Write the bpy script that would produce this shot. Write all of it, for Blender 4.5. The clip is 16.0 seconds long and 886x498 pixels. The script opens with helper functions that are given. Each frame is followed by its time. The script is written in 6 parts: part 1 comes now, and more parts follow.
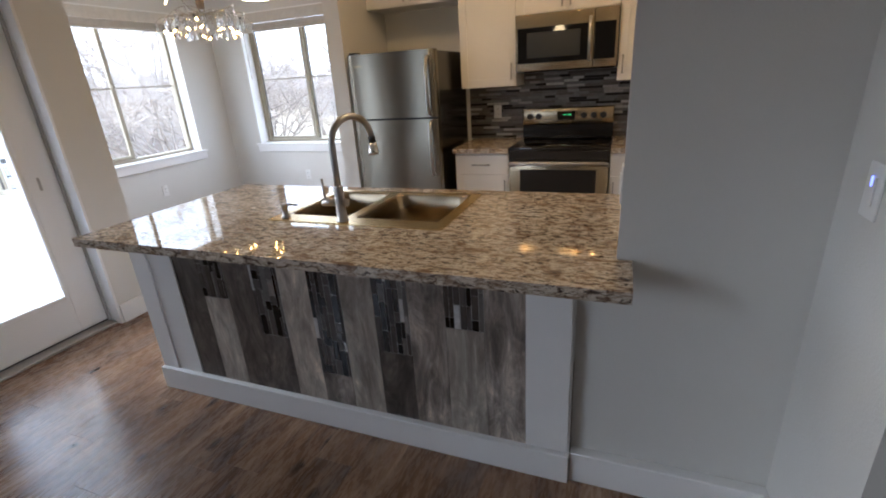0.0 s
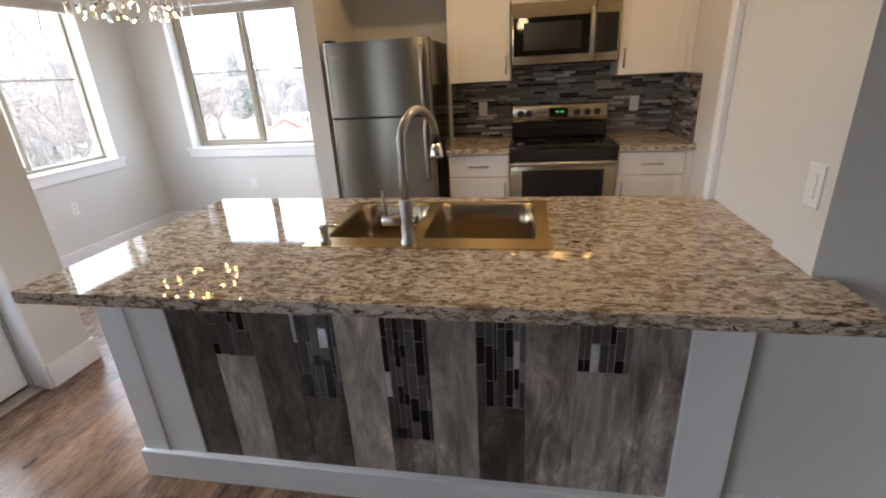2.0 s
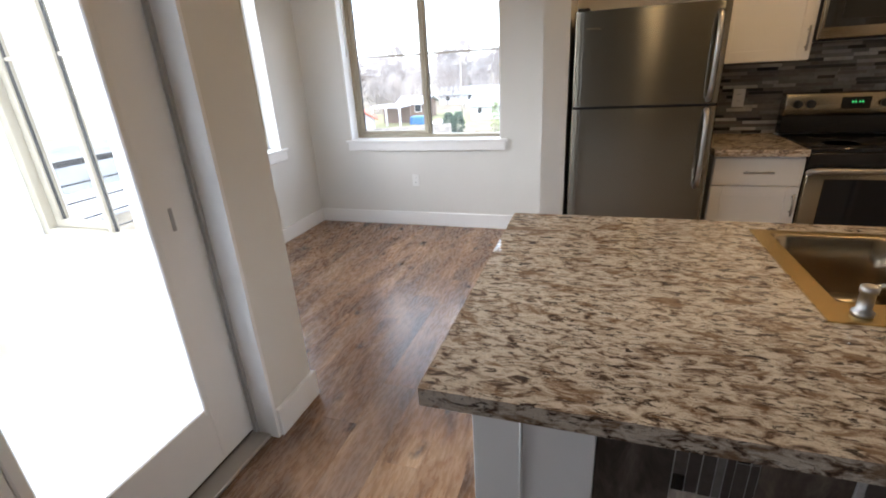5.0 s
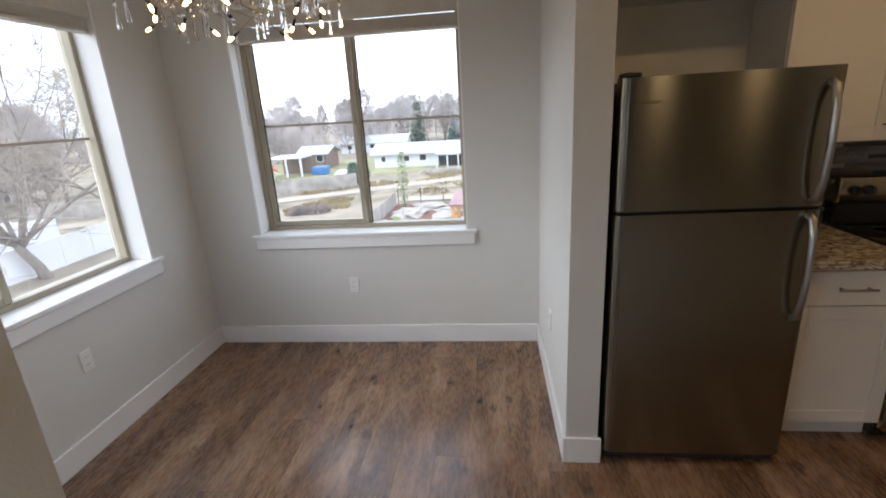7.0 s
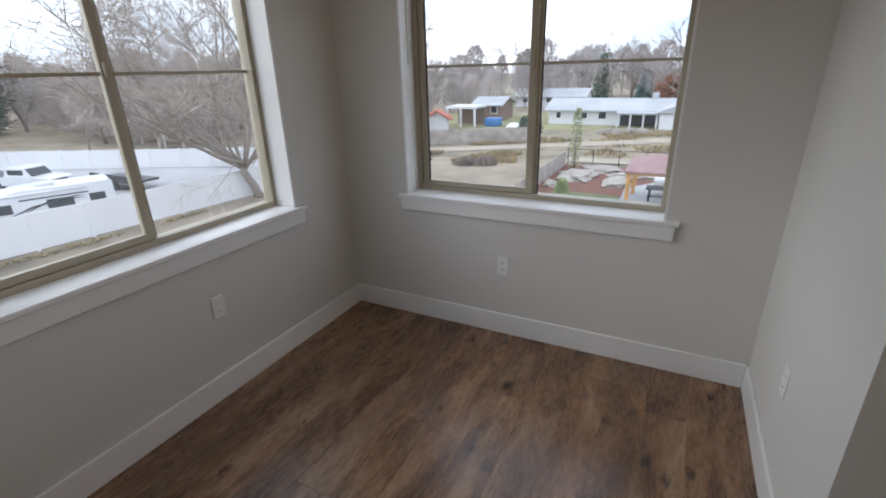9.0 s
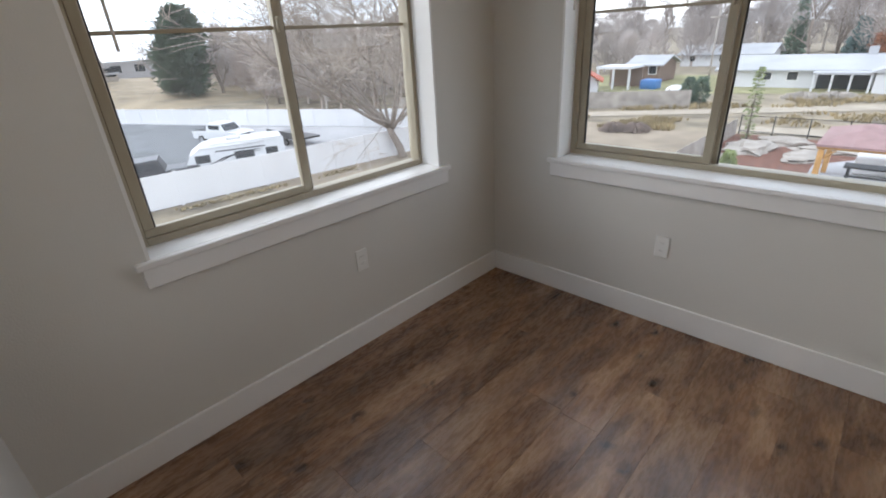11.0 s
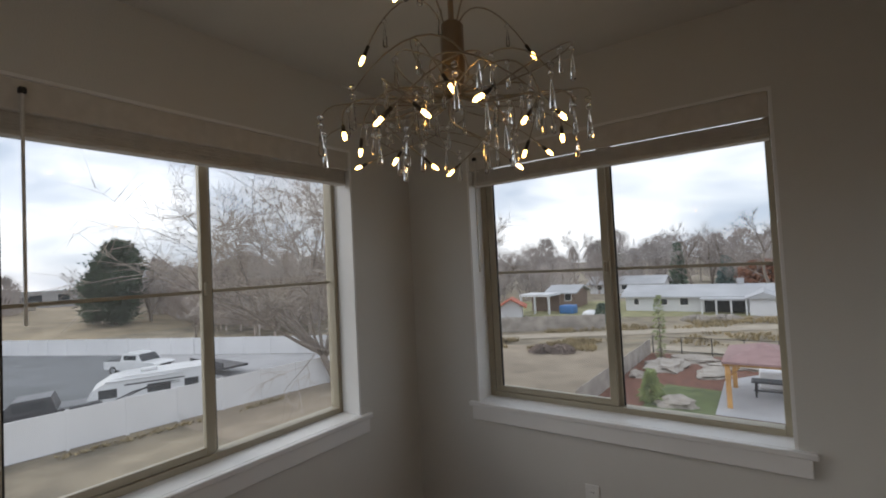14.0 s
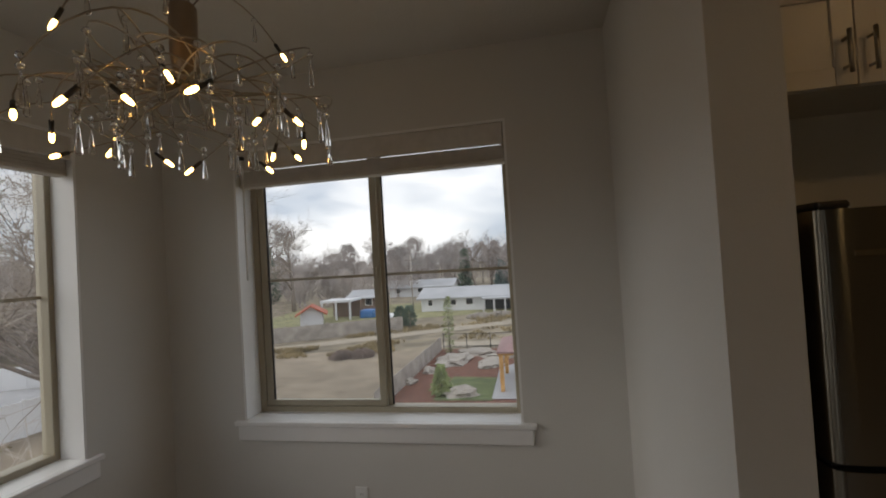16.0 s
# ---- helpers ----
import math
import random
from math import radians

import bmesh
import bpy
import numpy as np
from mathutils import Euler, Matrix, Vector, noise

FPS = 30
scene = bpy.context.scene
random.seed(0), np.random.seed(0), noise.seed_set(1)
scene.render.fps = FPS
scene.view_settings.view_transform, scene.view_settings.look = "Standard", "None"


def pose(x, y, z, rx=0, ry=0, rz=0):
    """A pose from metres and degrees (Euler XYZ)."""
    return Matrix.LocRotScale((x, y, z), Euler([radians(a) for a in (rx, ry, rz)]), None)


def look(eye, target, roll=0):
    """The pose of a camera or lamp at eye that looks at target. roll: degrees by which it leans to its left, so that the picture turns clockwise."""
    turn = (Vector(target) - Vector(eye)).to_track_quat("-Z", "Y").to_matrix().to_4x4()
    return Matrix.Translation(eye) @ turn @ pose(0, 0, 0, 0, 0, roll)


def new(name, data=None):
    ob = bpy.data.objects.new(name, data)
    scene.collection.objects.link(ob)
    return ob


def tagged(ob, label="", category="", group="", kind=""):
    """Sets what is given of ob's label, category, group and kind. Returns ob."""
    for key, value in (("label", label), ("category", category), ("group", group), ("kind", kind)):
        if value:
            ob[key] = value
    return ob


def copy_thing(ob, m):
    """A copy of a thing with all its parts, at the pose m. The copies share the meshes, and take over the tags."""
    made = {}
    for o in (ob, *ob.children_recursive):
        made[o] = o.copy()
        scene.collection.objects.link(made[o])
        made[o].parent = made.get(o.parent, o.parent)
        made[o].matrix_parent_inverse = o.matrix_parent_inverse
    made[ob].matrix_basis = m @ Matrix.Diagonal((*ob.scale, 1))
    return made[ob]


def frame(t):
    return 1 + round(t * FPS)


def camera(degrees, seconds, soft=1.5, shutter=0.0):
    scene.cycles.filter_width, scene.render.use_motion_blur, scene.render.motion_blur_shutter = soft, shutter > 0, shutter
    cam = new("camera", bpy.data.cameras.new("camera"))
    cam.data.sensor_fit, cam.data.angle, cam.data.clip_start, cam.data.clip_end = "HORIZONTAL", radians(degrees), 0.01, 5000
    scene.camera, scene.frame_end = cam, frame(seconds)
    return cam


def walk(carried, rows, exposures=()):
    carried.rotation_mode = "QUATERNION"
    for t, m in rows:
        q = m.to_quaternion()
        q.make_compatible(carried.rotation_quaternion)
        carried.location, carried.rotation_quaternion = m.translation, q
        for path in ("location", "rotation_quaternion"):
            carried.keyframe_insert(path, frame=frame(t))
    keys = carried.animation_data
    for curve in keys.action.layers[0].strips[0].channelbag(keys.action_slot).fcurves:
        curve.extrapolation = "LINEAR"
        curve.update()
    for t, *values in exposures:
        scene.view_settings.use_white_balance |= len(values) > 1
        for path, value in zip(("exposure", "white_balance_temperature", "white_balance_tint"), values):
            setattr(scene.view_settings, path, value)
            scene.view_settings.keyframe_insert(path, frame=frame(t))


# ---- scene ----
cam = camera(88.0, 16.0, soft=1.9)
PATH = [
    (0, (1.594, 0.234, 1.489), (0.891, 1.968, 0.783), -3.8),
    (0.5, (1.44, 0.348, 1.479), (0.814, 2.123, 0.803), -4.3),
    (1, (1.267, 0.431, 1.472), (0.79, 2.264, 0.829), -1.6),
    (1.5, (1.057, 0.441, 1.476), (0.685, 2.286, 0.798), -3.5),
    (2, (0.854, 0.432, 1.468), (0.508, 2.265, 0.745), -3.2),
    (2.5, (0.705, 0.491, 1.441), (0.361, 2.336, 0.751), -2.2),
    (3, (0.533, 0.558, 1.433), (0.189, 2.403, 0.741), -3.7),
    (3.5, (0.331, 0.615, 1.433), (0.038, 2.449, 0.691), -3.4),
    (4, (0.08, 0.635, 1.445), (-0.181, 2.467, 0.686), -5.2),
    (4.5, (-0.152, 0.684, 1.441), (-0.648, 2.45, 0.644), -3.4),
    (4.7, (-0.251, 0.725, 1.438), (-0.854, 2.468, 0.666), -3.4),
    (6.8, (-0.98, 1.776, 1.596), (-1.266, 3.669, 1.017), -4.2),
    (7, (-1.014, 1.881, 1.607), (-1.231, 3.784, 1.033), -3.4),
    (7.5, (-1.101, 2.139, 1.616), (-1.218, 4.073, 1.121), -4.5),
    (8, (-1.113, 2.327, 1.603), (-1.401, 4.228, 1.051), -3.3),
    (8.5, (-1.156, 2.45, 1.579), (-1.777, 4.255, 0.984), -0.9),
    (9, (-1.178, 2.488, 1.55), (-2.03, 4.145, 0.825), -1.6),
    (9.5, (-1.28, 2.527, 1.528), (-2.354, 3.985, 0.682), -2.8),
    (9.7, (-1.316, 2.535, 1.512), (-2.473, 3.931, 0.669), -2.5),
    (11.8, (-1.272, 2.603, 1.501), (-2.564, 3.879, 0.663), -3.5),
    (12, (-1.259, 2.613, 1.509), (-2.521, 3.948, 0.72), -3.4),
    (12.5, (-1.244, 2.624, 1.544), (-2.495, 4.057, 0.926), -3.7),
    (13, (-1.23, 2.625, 1.584), (-2.479, 4.133, 1.177), -4.2),
    (13.5, (-1.223, 2.622, 1.611), (-2.449, 4.19, 1.41), -3.4),
    (14, (-1.216, 2.598, 1.635), (-2.378, 4.223, 1.706), -2.9),
    (14.5, (-1.188, 2.587, 1.659), (-2.249, 4.261, 1.932), -3.1),
    (15, (-1.145, 2.622, 1.668), (-2.053, 4.377, 1.975), -3.0),
    (15.5, (-1.119, 2.638, 1.653), (-1.792, 4.507, 1.889), -3.3),
    (16, (-1.077, 2.669, 1.632), (-1.467, 4.63, 1.679), -3.5),
]
EXPOSURES = [(0, 1.28, 5610, 10), (2.5, 1.50, 5920, 10), (4.5, 1.29, 6000, 10), (7, 0.39, 6000, 10), (9, -0.31, 6080, 10), (9.7, -0.46, 6130, 10), (12, 0.12, 6380, 10), (12.7, -0.08, 6430, 10), (13.5, -0.76, 6450, 10), (14.5, -1.20, 6700, 10), (16, -1.18, 6870, 10)]
walk(cam, [(t, look(eye, at, roll)) for t, eye, at, roll in PATH], EXPOSURES)
SKY = 0.255
KLENS = 56.0

# ---- world and light ----
world = bpy.data.worlds.new("overcast_sky")
scene.world = world
world.use_nodes = True
wn, wl = world.node_tree.nodes, world.node_tree.links
wn.clear()
w_out = wn.new("ShaderNodeOutputWorld")
w_bg = wn.new("ShaderNodeBackground")
w_sky = wn.new("ShaderNodeTexSky")
w_sky.sky_type = "NISHITA"
w_sky.sun_disc = False
w_sky.sun_elevation, w_sky.sun_rotation = radians(27), radians(-112)
w_tc = wn.new("ShaderNodeTexCoord")
w_map = wn.new("ShaderNodeMapping")
w_map.inputs["Scale"].default_value = (1.6, 1.6, 5.5)
w_noise = wn.new("ShaderNodeTexNoise")
w_noise.inputs["Scale"].default_value, w_noise.inputs["Detail"].default_value = 1.7, 7.0
w_noise.inputs["Roughness"].default_value, w_noise.inputs["Distortion"].default_value = 0.55, 0.35
w_ramp = wn.new("ShaderNodeValToRGB")
w_ramp.color_ramp.elements[0].position, w_ramp.color_ramp.elements[0].color = 0.36, (5.2, 6.1, 7.5, 1)
w_ramp.color_ramp.elements[1].position, w_ramp.color_ramp.elements[1].color = 0.60, (11.2, 11.6, 12.2, 1)
w_mix = wn.new("ShaderNodeMix")
w_mix.data_type = "RGBA"
w_mix.inputs["Factor"].default_value = 0.88
wl.new(w_tc.outputs["Generated"], w_map.inputs["Vector"])
wl.new(w_map.outputs["Vector"], w_noise.inputs["Vector"])
wl.new(w_noise.outputs["Fac"], w_ramp.inputs["Fac"])
wl.new(w_sky.outputs["Color"], w_mix.inputs[6])
wl.new(w_ramp.outputs["Color"], w_mix.inputs[7])
wl.new(w_mix.outputs[2], w_bg.inputs["Color"])
w_bg.inputs["Strength"].default_value = SKY
wl.new(w_bg.outputs["Background"], w_out.inputs["Surface"])

sun_data = bpy.data.lights.new("sun", "SUN")
sun_data.energy, sun_data.angle, sun_data.color = 2.0, radians(45), (1.0, 0.97, 0.93)
sun = new("sun", sun_data)
sun.matrix_world = look((-40, -16, 22), (0, 0, 0))

# openings let the sky's light in; the unseen living room one is added
for p_name, p_eye, p_at, p_w, p_h in (("portal_back", (-1.93, 5.12, 1.55), (-1.93, 4, 1.55), 1.5, 1.45),
                                      ("portal_side", (-3.34, 3.63, 1.55), (-2, 3.63, 1.55), 1.5, 1.45),
                                      ("portal_south", (-2.36, 2.09, 1.55), (-2.36, 3, 1.55), 0.75, 1.4),
                                      ("portal_door", (-1.86, 1.6, 1.1), (-1, 1.6, 1.1), 0.55, 1.7),
                                      ("portal_living", (-1.84, -1.8, 1.575), (0, -1.8, 1.575), 2.2, 1.25)):
    p_data = bpy.data.lights.new(p_name, "AREA")
    p_data.shape, p_data.size, p_data.size_y = "RECTANGLE", p_w, p_h
    p_data.cycles.is_portal = True
    new(p_name, p_data).matrix_world = look(p_eye, p_at)


# ---- small tools ----
ORIGIN = {}


def thing(name, at=(0, 0, 0), label="", category="", group="", kind=""):
    ob = new(name)
    ob.empty_display_size = 0.1
    ob.location = at
    ORIGIN[ob.name] = Vector(at)
    return tagged(ob, label, category, group, kind)


def part(name, bm, material, parent=None, label=""):
    """Links a bmesh (in world metres) as one mesh object under a thing or a part."""
    me = bpy.data.meshes.new(name)
    off = ORIGIN.get(parent.name, Vector()) if parent else Vector()
    if off.length > 0:
        bmesh.ops.translate(bm, vec=-off, verts=bm.verts)
    bm.to_mesh(me)
    bm.free()
    me.materials.append(material)
    ob = new(name, me)
    if parent:
        ob.parent = parent
        ORIGIN[ob.name] = off
    return tagged(ob, label)


def box(x0, x1, y0, y1, z0, z1, bevel=0.0, seg=1, bm=None):
    bm2 = bmesh.new()
    bmesh.ops.create_cube(bm2, size=1)
    for v in bm2.verts:
        v.co = Vector((x0 + (v.co.x + 0.5) * (x1 - x0), y0 + (v.co.y + 0.5) * (y1 - y0), z0 + (v.co.z + 0.5) * (z1 - z0)))
    if bevel:
        bmesh.ops.bevel(bm2, geom=bm2.edges[:], offset=bevel, segments=seg, profile=0.5, affect="EDGES")
        if seg > 1:
            for f in bm2.faces:
                f.smooth = True
    if bm is None:
        return bm2
    merge(bm, bm2)
    return bm


def merge(bm, other):
    me = bpy.data.meshes.new("tmp")
    other.to_mesh(me)
    other.free()
    bm.from_mesh(me)
    bpy.data.meshes.remove(me)
    return bm


def cyl(p0, p1, r0, r1=None, n=16, bm=None, caps=True, smooth=True):
    p0, p1 = Vector(p0), Vector(p1)
    r1 = r0 if r1 is None else r1
    bm = bm or bmesh.new()
    d = p1 - p0
    ring = d.to_track_quat("Z", "Y").to_matrix()
    a = [bm.verts.new(p0 + ring @ Vector((r0 * math.cos(2 * math.pi * i / n), r0 * math.sin(2 * math.pi * i / n), 0))) for i in range(n)]
    b = [bm.verts.new(p1 + ring @ Vector((r1 * math.cos(2 * math.pi * i / n), r1 * math.sin(2 * math.pi * i / n), 0))) for i in range(n)]
    for i in range(n):
        f = bm.faces.new((a[i], a[(i + 1) % n], b[(i + 1) % n], b[i]))
        f.smooth = smooth
    if caps:
        bm.faces.new(a[::-1])
        bm.faces.new(b)
    return bm


def tube(points, radius, n=8, bm=None):
    """A round bar along points; radius a number or one per point."""
    bm = bm or bmesh.new()
    pts = [Vector(p) for p in points]
    rad = radius if isinstance(radius, (list, tuple)) else [radius] * len(pts)
    rings, up = [], None
    for i, p in enumerate(pts):
        d = (pts[min(i + 1, len(pts) - 1)] - pts[max(i - 1, 0)]).normalized()
        if up is None:
            up = d.orthogonal().normalized()
        up = (up - d * up.dot(d)).normalized()
        side = d.cross(up)
        rings.append([bm.verts.new(p + (up * math.cos(2 * math.pi * k / n) + side * math.sin(2 * math.pi * k / n)) * rad[i]) for k in range(n)])
    for a, b in zip(rings, rings[1:]):
        for k in range(n):
            f = bm.faces.new((a[k], a[(k + 1) % n], b[(k + 1) % n], b[k]))
            f.smooth = True
    bm.faces.new(rings[0][::-1])
    bm.faces.new(rings[-1])
    return bm


def lathe(profile, at, n=20, bm=None):
    """A turned shape round the vertical through at; profile: (radius, height) from below."""
    bm = bm or bmesh.new()
    at = Vector(at)
    rings = [[bm.verts.new(at + Vector((r * math.cos(2 * math.pi * k / n), r * math.sin(2 * math.pi * k / n), h))) for k in range(n)] for r, h in profile]
    for a, b in zip(rings, rings[1:]):
        for k in range(n):
            f = bm.faces.new((a[k], a[(k + 1) % n], b[(k + 1) % n], b[k]))
            f.smooth = True
    bm.faces.new(rings[0][::-1])
    bm.faces.new(rings[-1])
    return bm


def prism(outline, z0, z1, bm=None):
    """A flat outline (x, y) raised from z0 to z1."""
    bm = bm or bmesh.new()
    lo = [bm.verts.new((x, y, z0)) for x, y in outline]
    hi = [bm.verts.new((x, y, z1)) for x, y in outline]
    k = len(lo)
    for i in range(k):
        bm.faces.new((lo[i], lo[(i + 1) % k], hi[(i + 1) % k], hi[i]))
    bm.faces.new(lo[::-1])
    bm.faces.new(hi)
    bmesh.ops.recalc_face_normals(bm, faces=bm.faces[:])
    return bm


def arc(cx, cy, cz, r, a0, a1, n, ux, uy):
    """Points on a circle in the plane of the unit vectors ux, uy."""
    c, ux, uy = Vector((cx, cy, cz)), Vector(ux), Vector(uy)
    return [c + ux * r * math.cos(a0 + (a1 - a0) * i / n) + uy * r * math.sin(a0 + (a1 - a0) * i / n) for i in range(n + 1)]


# ---- materials ----
def shader(name, color=(0.5, 0.5, 0.5), rough=0.5, metal=0.0, bump=0.0, bump_scale=60.0, vary=0.06, vary_scale=3.0, spec=0.5):
    """A plain coated surface with slight two-scale variation."""
    m = bpy.data.materials.new(name)
    m.use_nodes = True
    nt = m.node_tree
    b = nt.nodes["Principled BSDF"]
    b.inputs["Roughness"].default_value, b.inputs["Metallic"].default_value = rough, metal
    b.inputs["Specular IOR Level"].default_value = spec
    geo = nt.nodes.new("ShaderNodeNewGeometry")
    n1 = nt.nodes.new("ShaderNodeTexNoise")
    n1.inputs["Scale"].default_value, n1.inputs["Detail"].default_value = vary_scale, 4
    nt.links.new(geo.outputs["Position"], n1.inputs["Vector"])
    ramp = nt.nodes.new("ShaderNodeValToRGB")
    lo, hi = [max(0.0, c * (1 - vary)) for c in color], [min(1.0, c * (1 + vary)) for c in color]
    ramp.color_ramp.elements[0].color, ramp.color_ramp.elements[1].color = (*lo, 1), (*hi, 1)
    ramp.color_ramp.elements[0].position, ramp.color_ramp.elements[1].position = 0.3, 0.7
    nt.links.new(n1.outputs["Fac"], ramp.inputs["Fac"])
    nt.links.new(ramp.outputs["Color"], b.inputs["Base Color"])
    if bump:
        n2 = nt.nodes.new("ShaderNodeTexNoise")
        n2.inputs["Scale"].default_value, n2.inputs["Detail"].default_value = bump_scale, 3
        nt.links.new(geo.outputs["Position"], n2.inputs["Vector"])
        bp = nt.nodes.new("ShaderNodeBump")
        bp.inputs["Strength"].default_value, bp.inputs["Distance"].default_value = bump, 0.004
        nt.links.new(n2.outputs["Fac"], bp.inputs["Height"])
        nt.links.new(bp.outputs["Normal"], b.inputs["Normal"])
    return m


def nodes_of(m):
    return m.node_tree.nodes, m.node_tree.links, m.node_tree.nodes["Principled BSDF"]


def ramp_node(nodes, stops, constant=False):
    r = nodes.new("ShaderNodeValToRGB")
    cr = r.color_ramp
    cr.interpolation = "CONSTANT" if constant else "LINEAR"
    while len(cr.elements) < len(stops):
        cr.elements.new(0.5)
    for e, (p, c) in zip(cr.elements, stops):
        e.position, e.color = p, (*c, 1)
    return r


def mix_node(nodes, links, fac, a, b, blend="MIX"):
    x = nodes.new("ShaderNodeMix")
    x.data_type, x.blend_type = "RGBA", blend
    for sock, val in ((x.inputs["Factor"], fac), (x.inputs[6], a), (x.inputs[7], b)):
        if hasattr(val, "is_output"):
            links.new(val, sock)
        elif isinstance(val, (int, float)):
            sock.default_value = val
        else:
            sock.default_value = (*val, 1)
    return x.outputs[2]


def scaled(nodes, links, source, scale, rot=(0, 0, 0), loc=(0, 0, 0)):
    mp = nodes.new("ShaderNodeMapping")
    mp.inputs["Scale"].default_value, mp.inputs["Rotation"].default_value, mp.inputs["Location"].default_value = scale, rot, loc
    links.new(source, mp.inputs["Vector"])
    return mp.outputs["Vector"]


def noise_node(nodes, links, vec, scale, detail=4, rough=0.5, dist=0.0):
    n = nodes.new("ShaderNodeTexNoise")
    n.inputs["Scale"].default_value, n.inputs["Detail"].default_value = scale, detail
    n.inputs["Roughness"].default_value, n.inputs["Distortion"].default_value = rough, dist
    links.new(vec, n.inputs["Vector"])
    return n.outputs["Fac"]


def plank_wood(name, dark, mid, light, rough=0.38, along=(9.0, 0.9, 9.0), knots=True, spec=0.5, grey=None, FINE=0.5, blotch=0.0, smudge=0.0, detail=8, stops=(0.28, 0.47, 0.72)):
    """Boards with grain along one axis; every board differs by Object Info's Random."""
    m = bpy.data.materials.new(name)
    m.use_nodes = True
    nodes, links, b = nodes_of(m)
    geo, info = nodes.new("ShaderNodeNewGeometry"), nodes.new("ShaderNodeObjectInfo")
    shift = nodes.new("ShaderNodeVectorMath")
    shift.operation = "SCALE"
    shift.inputs[0].default_value = (7.3, 3.1, 5.7)
    links.new(info.outputs["Random"], shift.inputs["Scale"])
    add = nodes.new("ShaderNodeVectorMath")
    links.new(geo.outputs["Position"], add.inputs[0])
    links.new(shift.outputs["Vector"], add.inputs[1])
    p = add.outputs["Vector"]
    streak = noise_node(nodes, links, scaled(nodes, links, p, along), 1.6, detail, 0.62, 0.6)
    fine = noise_node(nodes, links, scaled(nodes, links, p, tuple(a * 6 for a in along)), 2.2, 4, 0.6)
    cloud = noise_node(nodes, links, scaled(nodes, links, p, (2.4, 0.8, 2.4)), 1.5, 3, 0.5)
    col = ramp_node(nodes, [(stops[0], dark), (stops[1], mid), (stops[2], light)])
    links.new(streak, col.inputs["Fac"])
    finer = ramp_node(nodes, [(0.35, (0.62, 0.6, 0.58)), (0.6, (1, 1, 1))])
    links.new(fine, finer.inputs["Fac"])
    c = mix_node(nodes, links, FINE, col.outputs["Color"], finer.outputs["Color"], "MULTIPLY")
    if grey:
        patch = ramp_node(nodes, [(0.56, (0, 0, 0)), (0.82, (0.8, 0.8, 0.8))])
        links.new(cloud, patch.inputs["Fac"])
        sep = nodes.new("ShaderNodeSeparateColor")
        links.new(patch.outputs["Color"], sep.inputs["Color"])
        c = mix_node(nodes, links, sep.outputs[0], c, grey)
    tone = ramp_node(nodes, [(0.0, (0.80, 0.79, 0.78)), (0.5, (1.0, 1.0, 1.0)), (1.0, (1.22, 1.16, 1.10))])
    links.new(info.outputs["Random"], tone.inputs["Fac"])
    c = mix_node(nodes, links, 0.55, c, tone.outputs["Color"], "MULTIPLY")
    if blotch:
        bl = noise_node(nodes, links, scaled(nodes, links, p, (7.0, 7.0, 2.6)), 1.3, 8, 0.72, 1.4)
        br_ = ramp_node(nodes, [(0.36, (0.42, 0.40, 0.39)), (0.5, (0.95, 0.95, 0.95)), (0.60, (1.5, 1.47, 1.44)), (0.68, (2.4, 2.35, 2.3))])
        links.new(bl, br_.inputs["Fac"])
        c = mix_node(nodes, links, blotch, c, br_.outputs["Color"], "MULTIPLY")
    if smudge:
        sm = noise_node(nodes, links, scaled(nodes, links, p, (6.5, 2.0, 1.0)), 1.0, 5, 0.62, 1.1)
        sr_ = ramp_node(nodes, [(0.33, (0.48, 0.47, 0.48)), (0.44, (0.93, 0.93, 0.93)), (0.62, (1.06, 1.04, 1.0)), (0.74, (1.4, 1.34, 1.26))])
        links.new(sm, sr_.inputs["Fac"])
        c = mix_node(nodes, links, smudge, c, sr_.outputs["Color"], "MULTIPLY")
    if knots:
        v = nodes.new("ShaderNodeTexVoronoi")
        v.inputs["Scale"].default_value, v.inputs["Randomness"].default_value = 1.0, 1.0
        warp = noise_node(nodes, links, p, 20.0, 4)
        wadd = nodes.new("ShaderNodeVectorMath")
        wadd.operation = "MULTIPLY_ADD"
        wadd.inputs[1].default_value = (1, 1, 0)
        links.new(scaled(nodes, links, p, (6.6, 3.6, 0.0)), wadd.inputs[0])
        ws = nodes.new("ShaderNodeMath")
        ws.operation = "MULTIPLY"
        ws.inputs[1].default_value = 0.42
        links.new(warp, ws.inputs[0])
        links.new(ws.outputs[0], wadd.inputs[2])
        links.new(wadd.outputs["Vector"], v.inputs["Vector"])
        k = ramp_node(nodes, [(0.07, (0.95, 0.95, 0.95)), (0.115, (0.6, 0.6, 0.6)), (0.21, (0, 0, 0))])
        links.new(v.outputs["Distance"], k.inputs["Fac"])
        ks = nodes.new("ShaderNodeSeparateColor")
        links.new(k.outputs["Color"], ks.inputs["Color"])
        c = mix_node(nodes, links, ks.outputs[0], c, tuple(x * 0.3 for x in dark))
    links.new(c, b.inputs["Base Color"])
    rr = nodes.new("ShaderNodeMapRange")
    rr.inputs["To Min"].default_value, rr.inputs["To Max"].default_value = rough - 0.07, rough + 0.12
    links.new(fine, rr.inputs["Value"])
    links.new(rr.outputs["Result"], b.inputs["Roughness"])
    b.inputs["Specular IOR Level"].default_value = spec
    bp = nodes.new("ShaderNodeBump")
    bp.inputs["Strength"].default_value, bp.inputs["Distance"].default_value = 0.25, 0.0015
    links.new(fine, bp.inputs["Height"])
    links.new(bp.outputs["Normal"], b.inputs["Normal"])
    return m


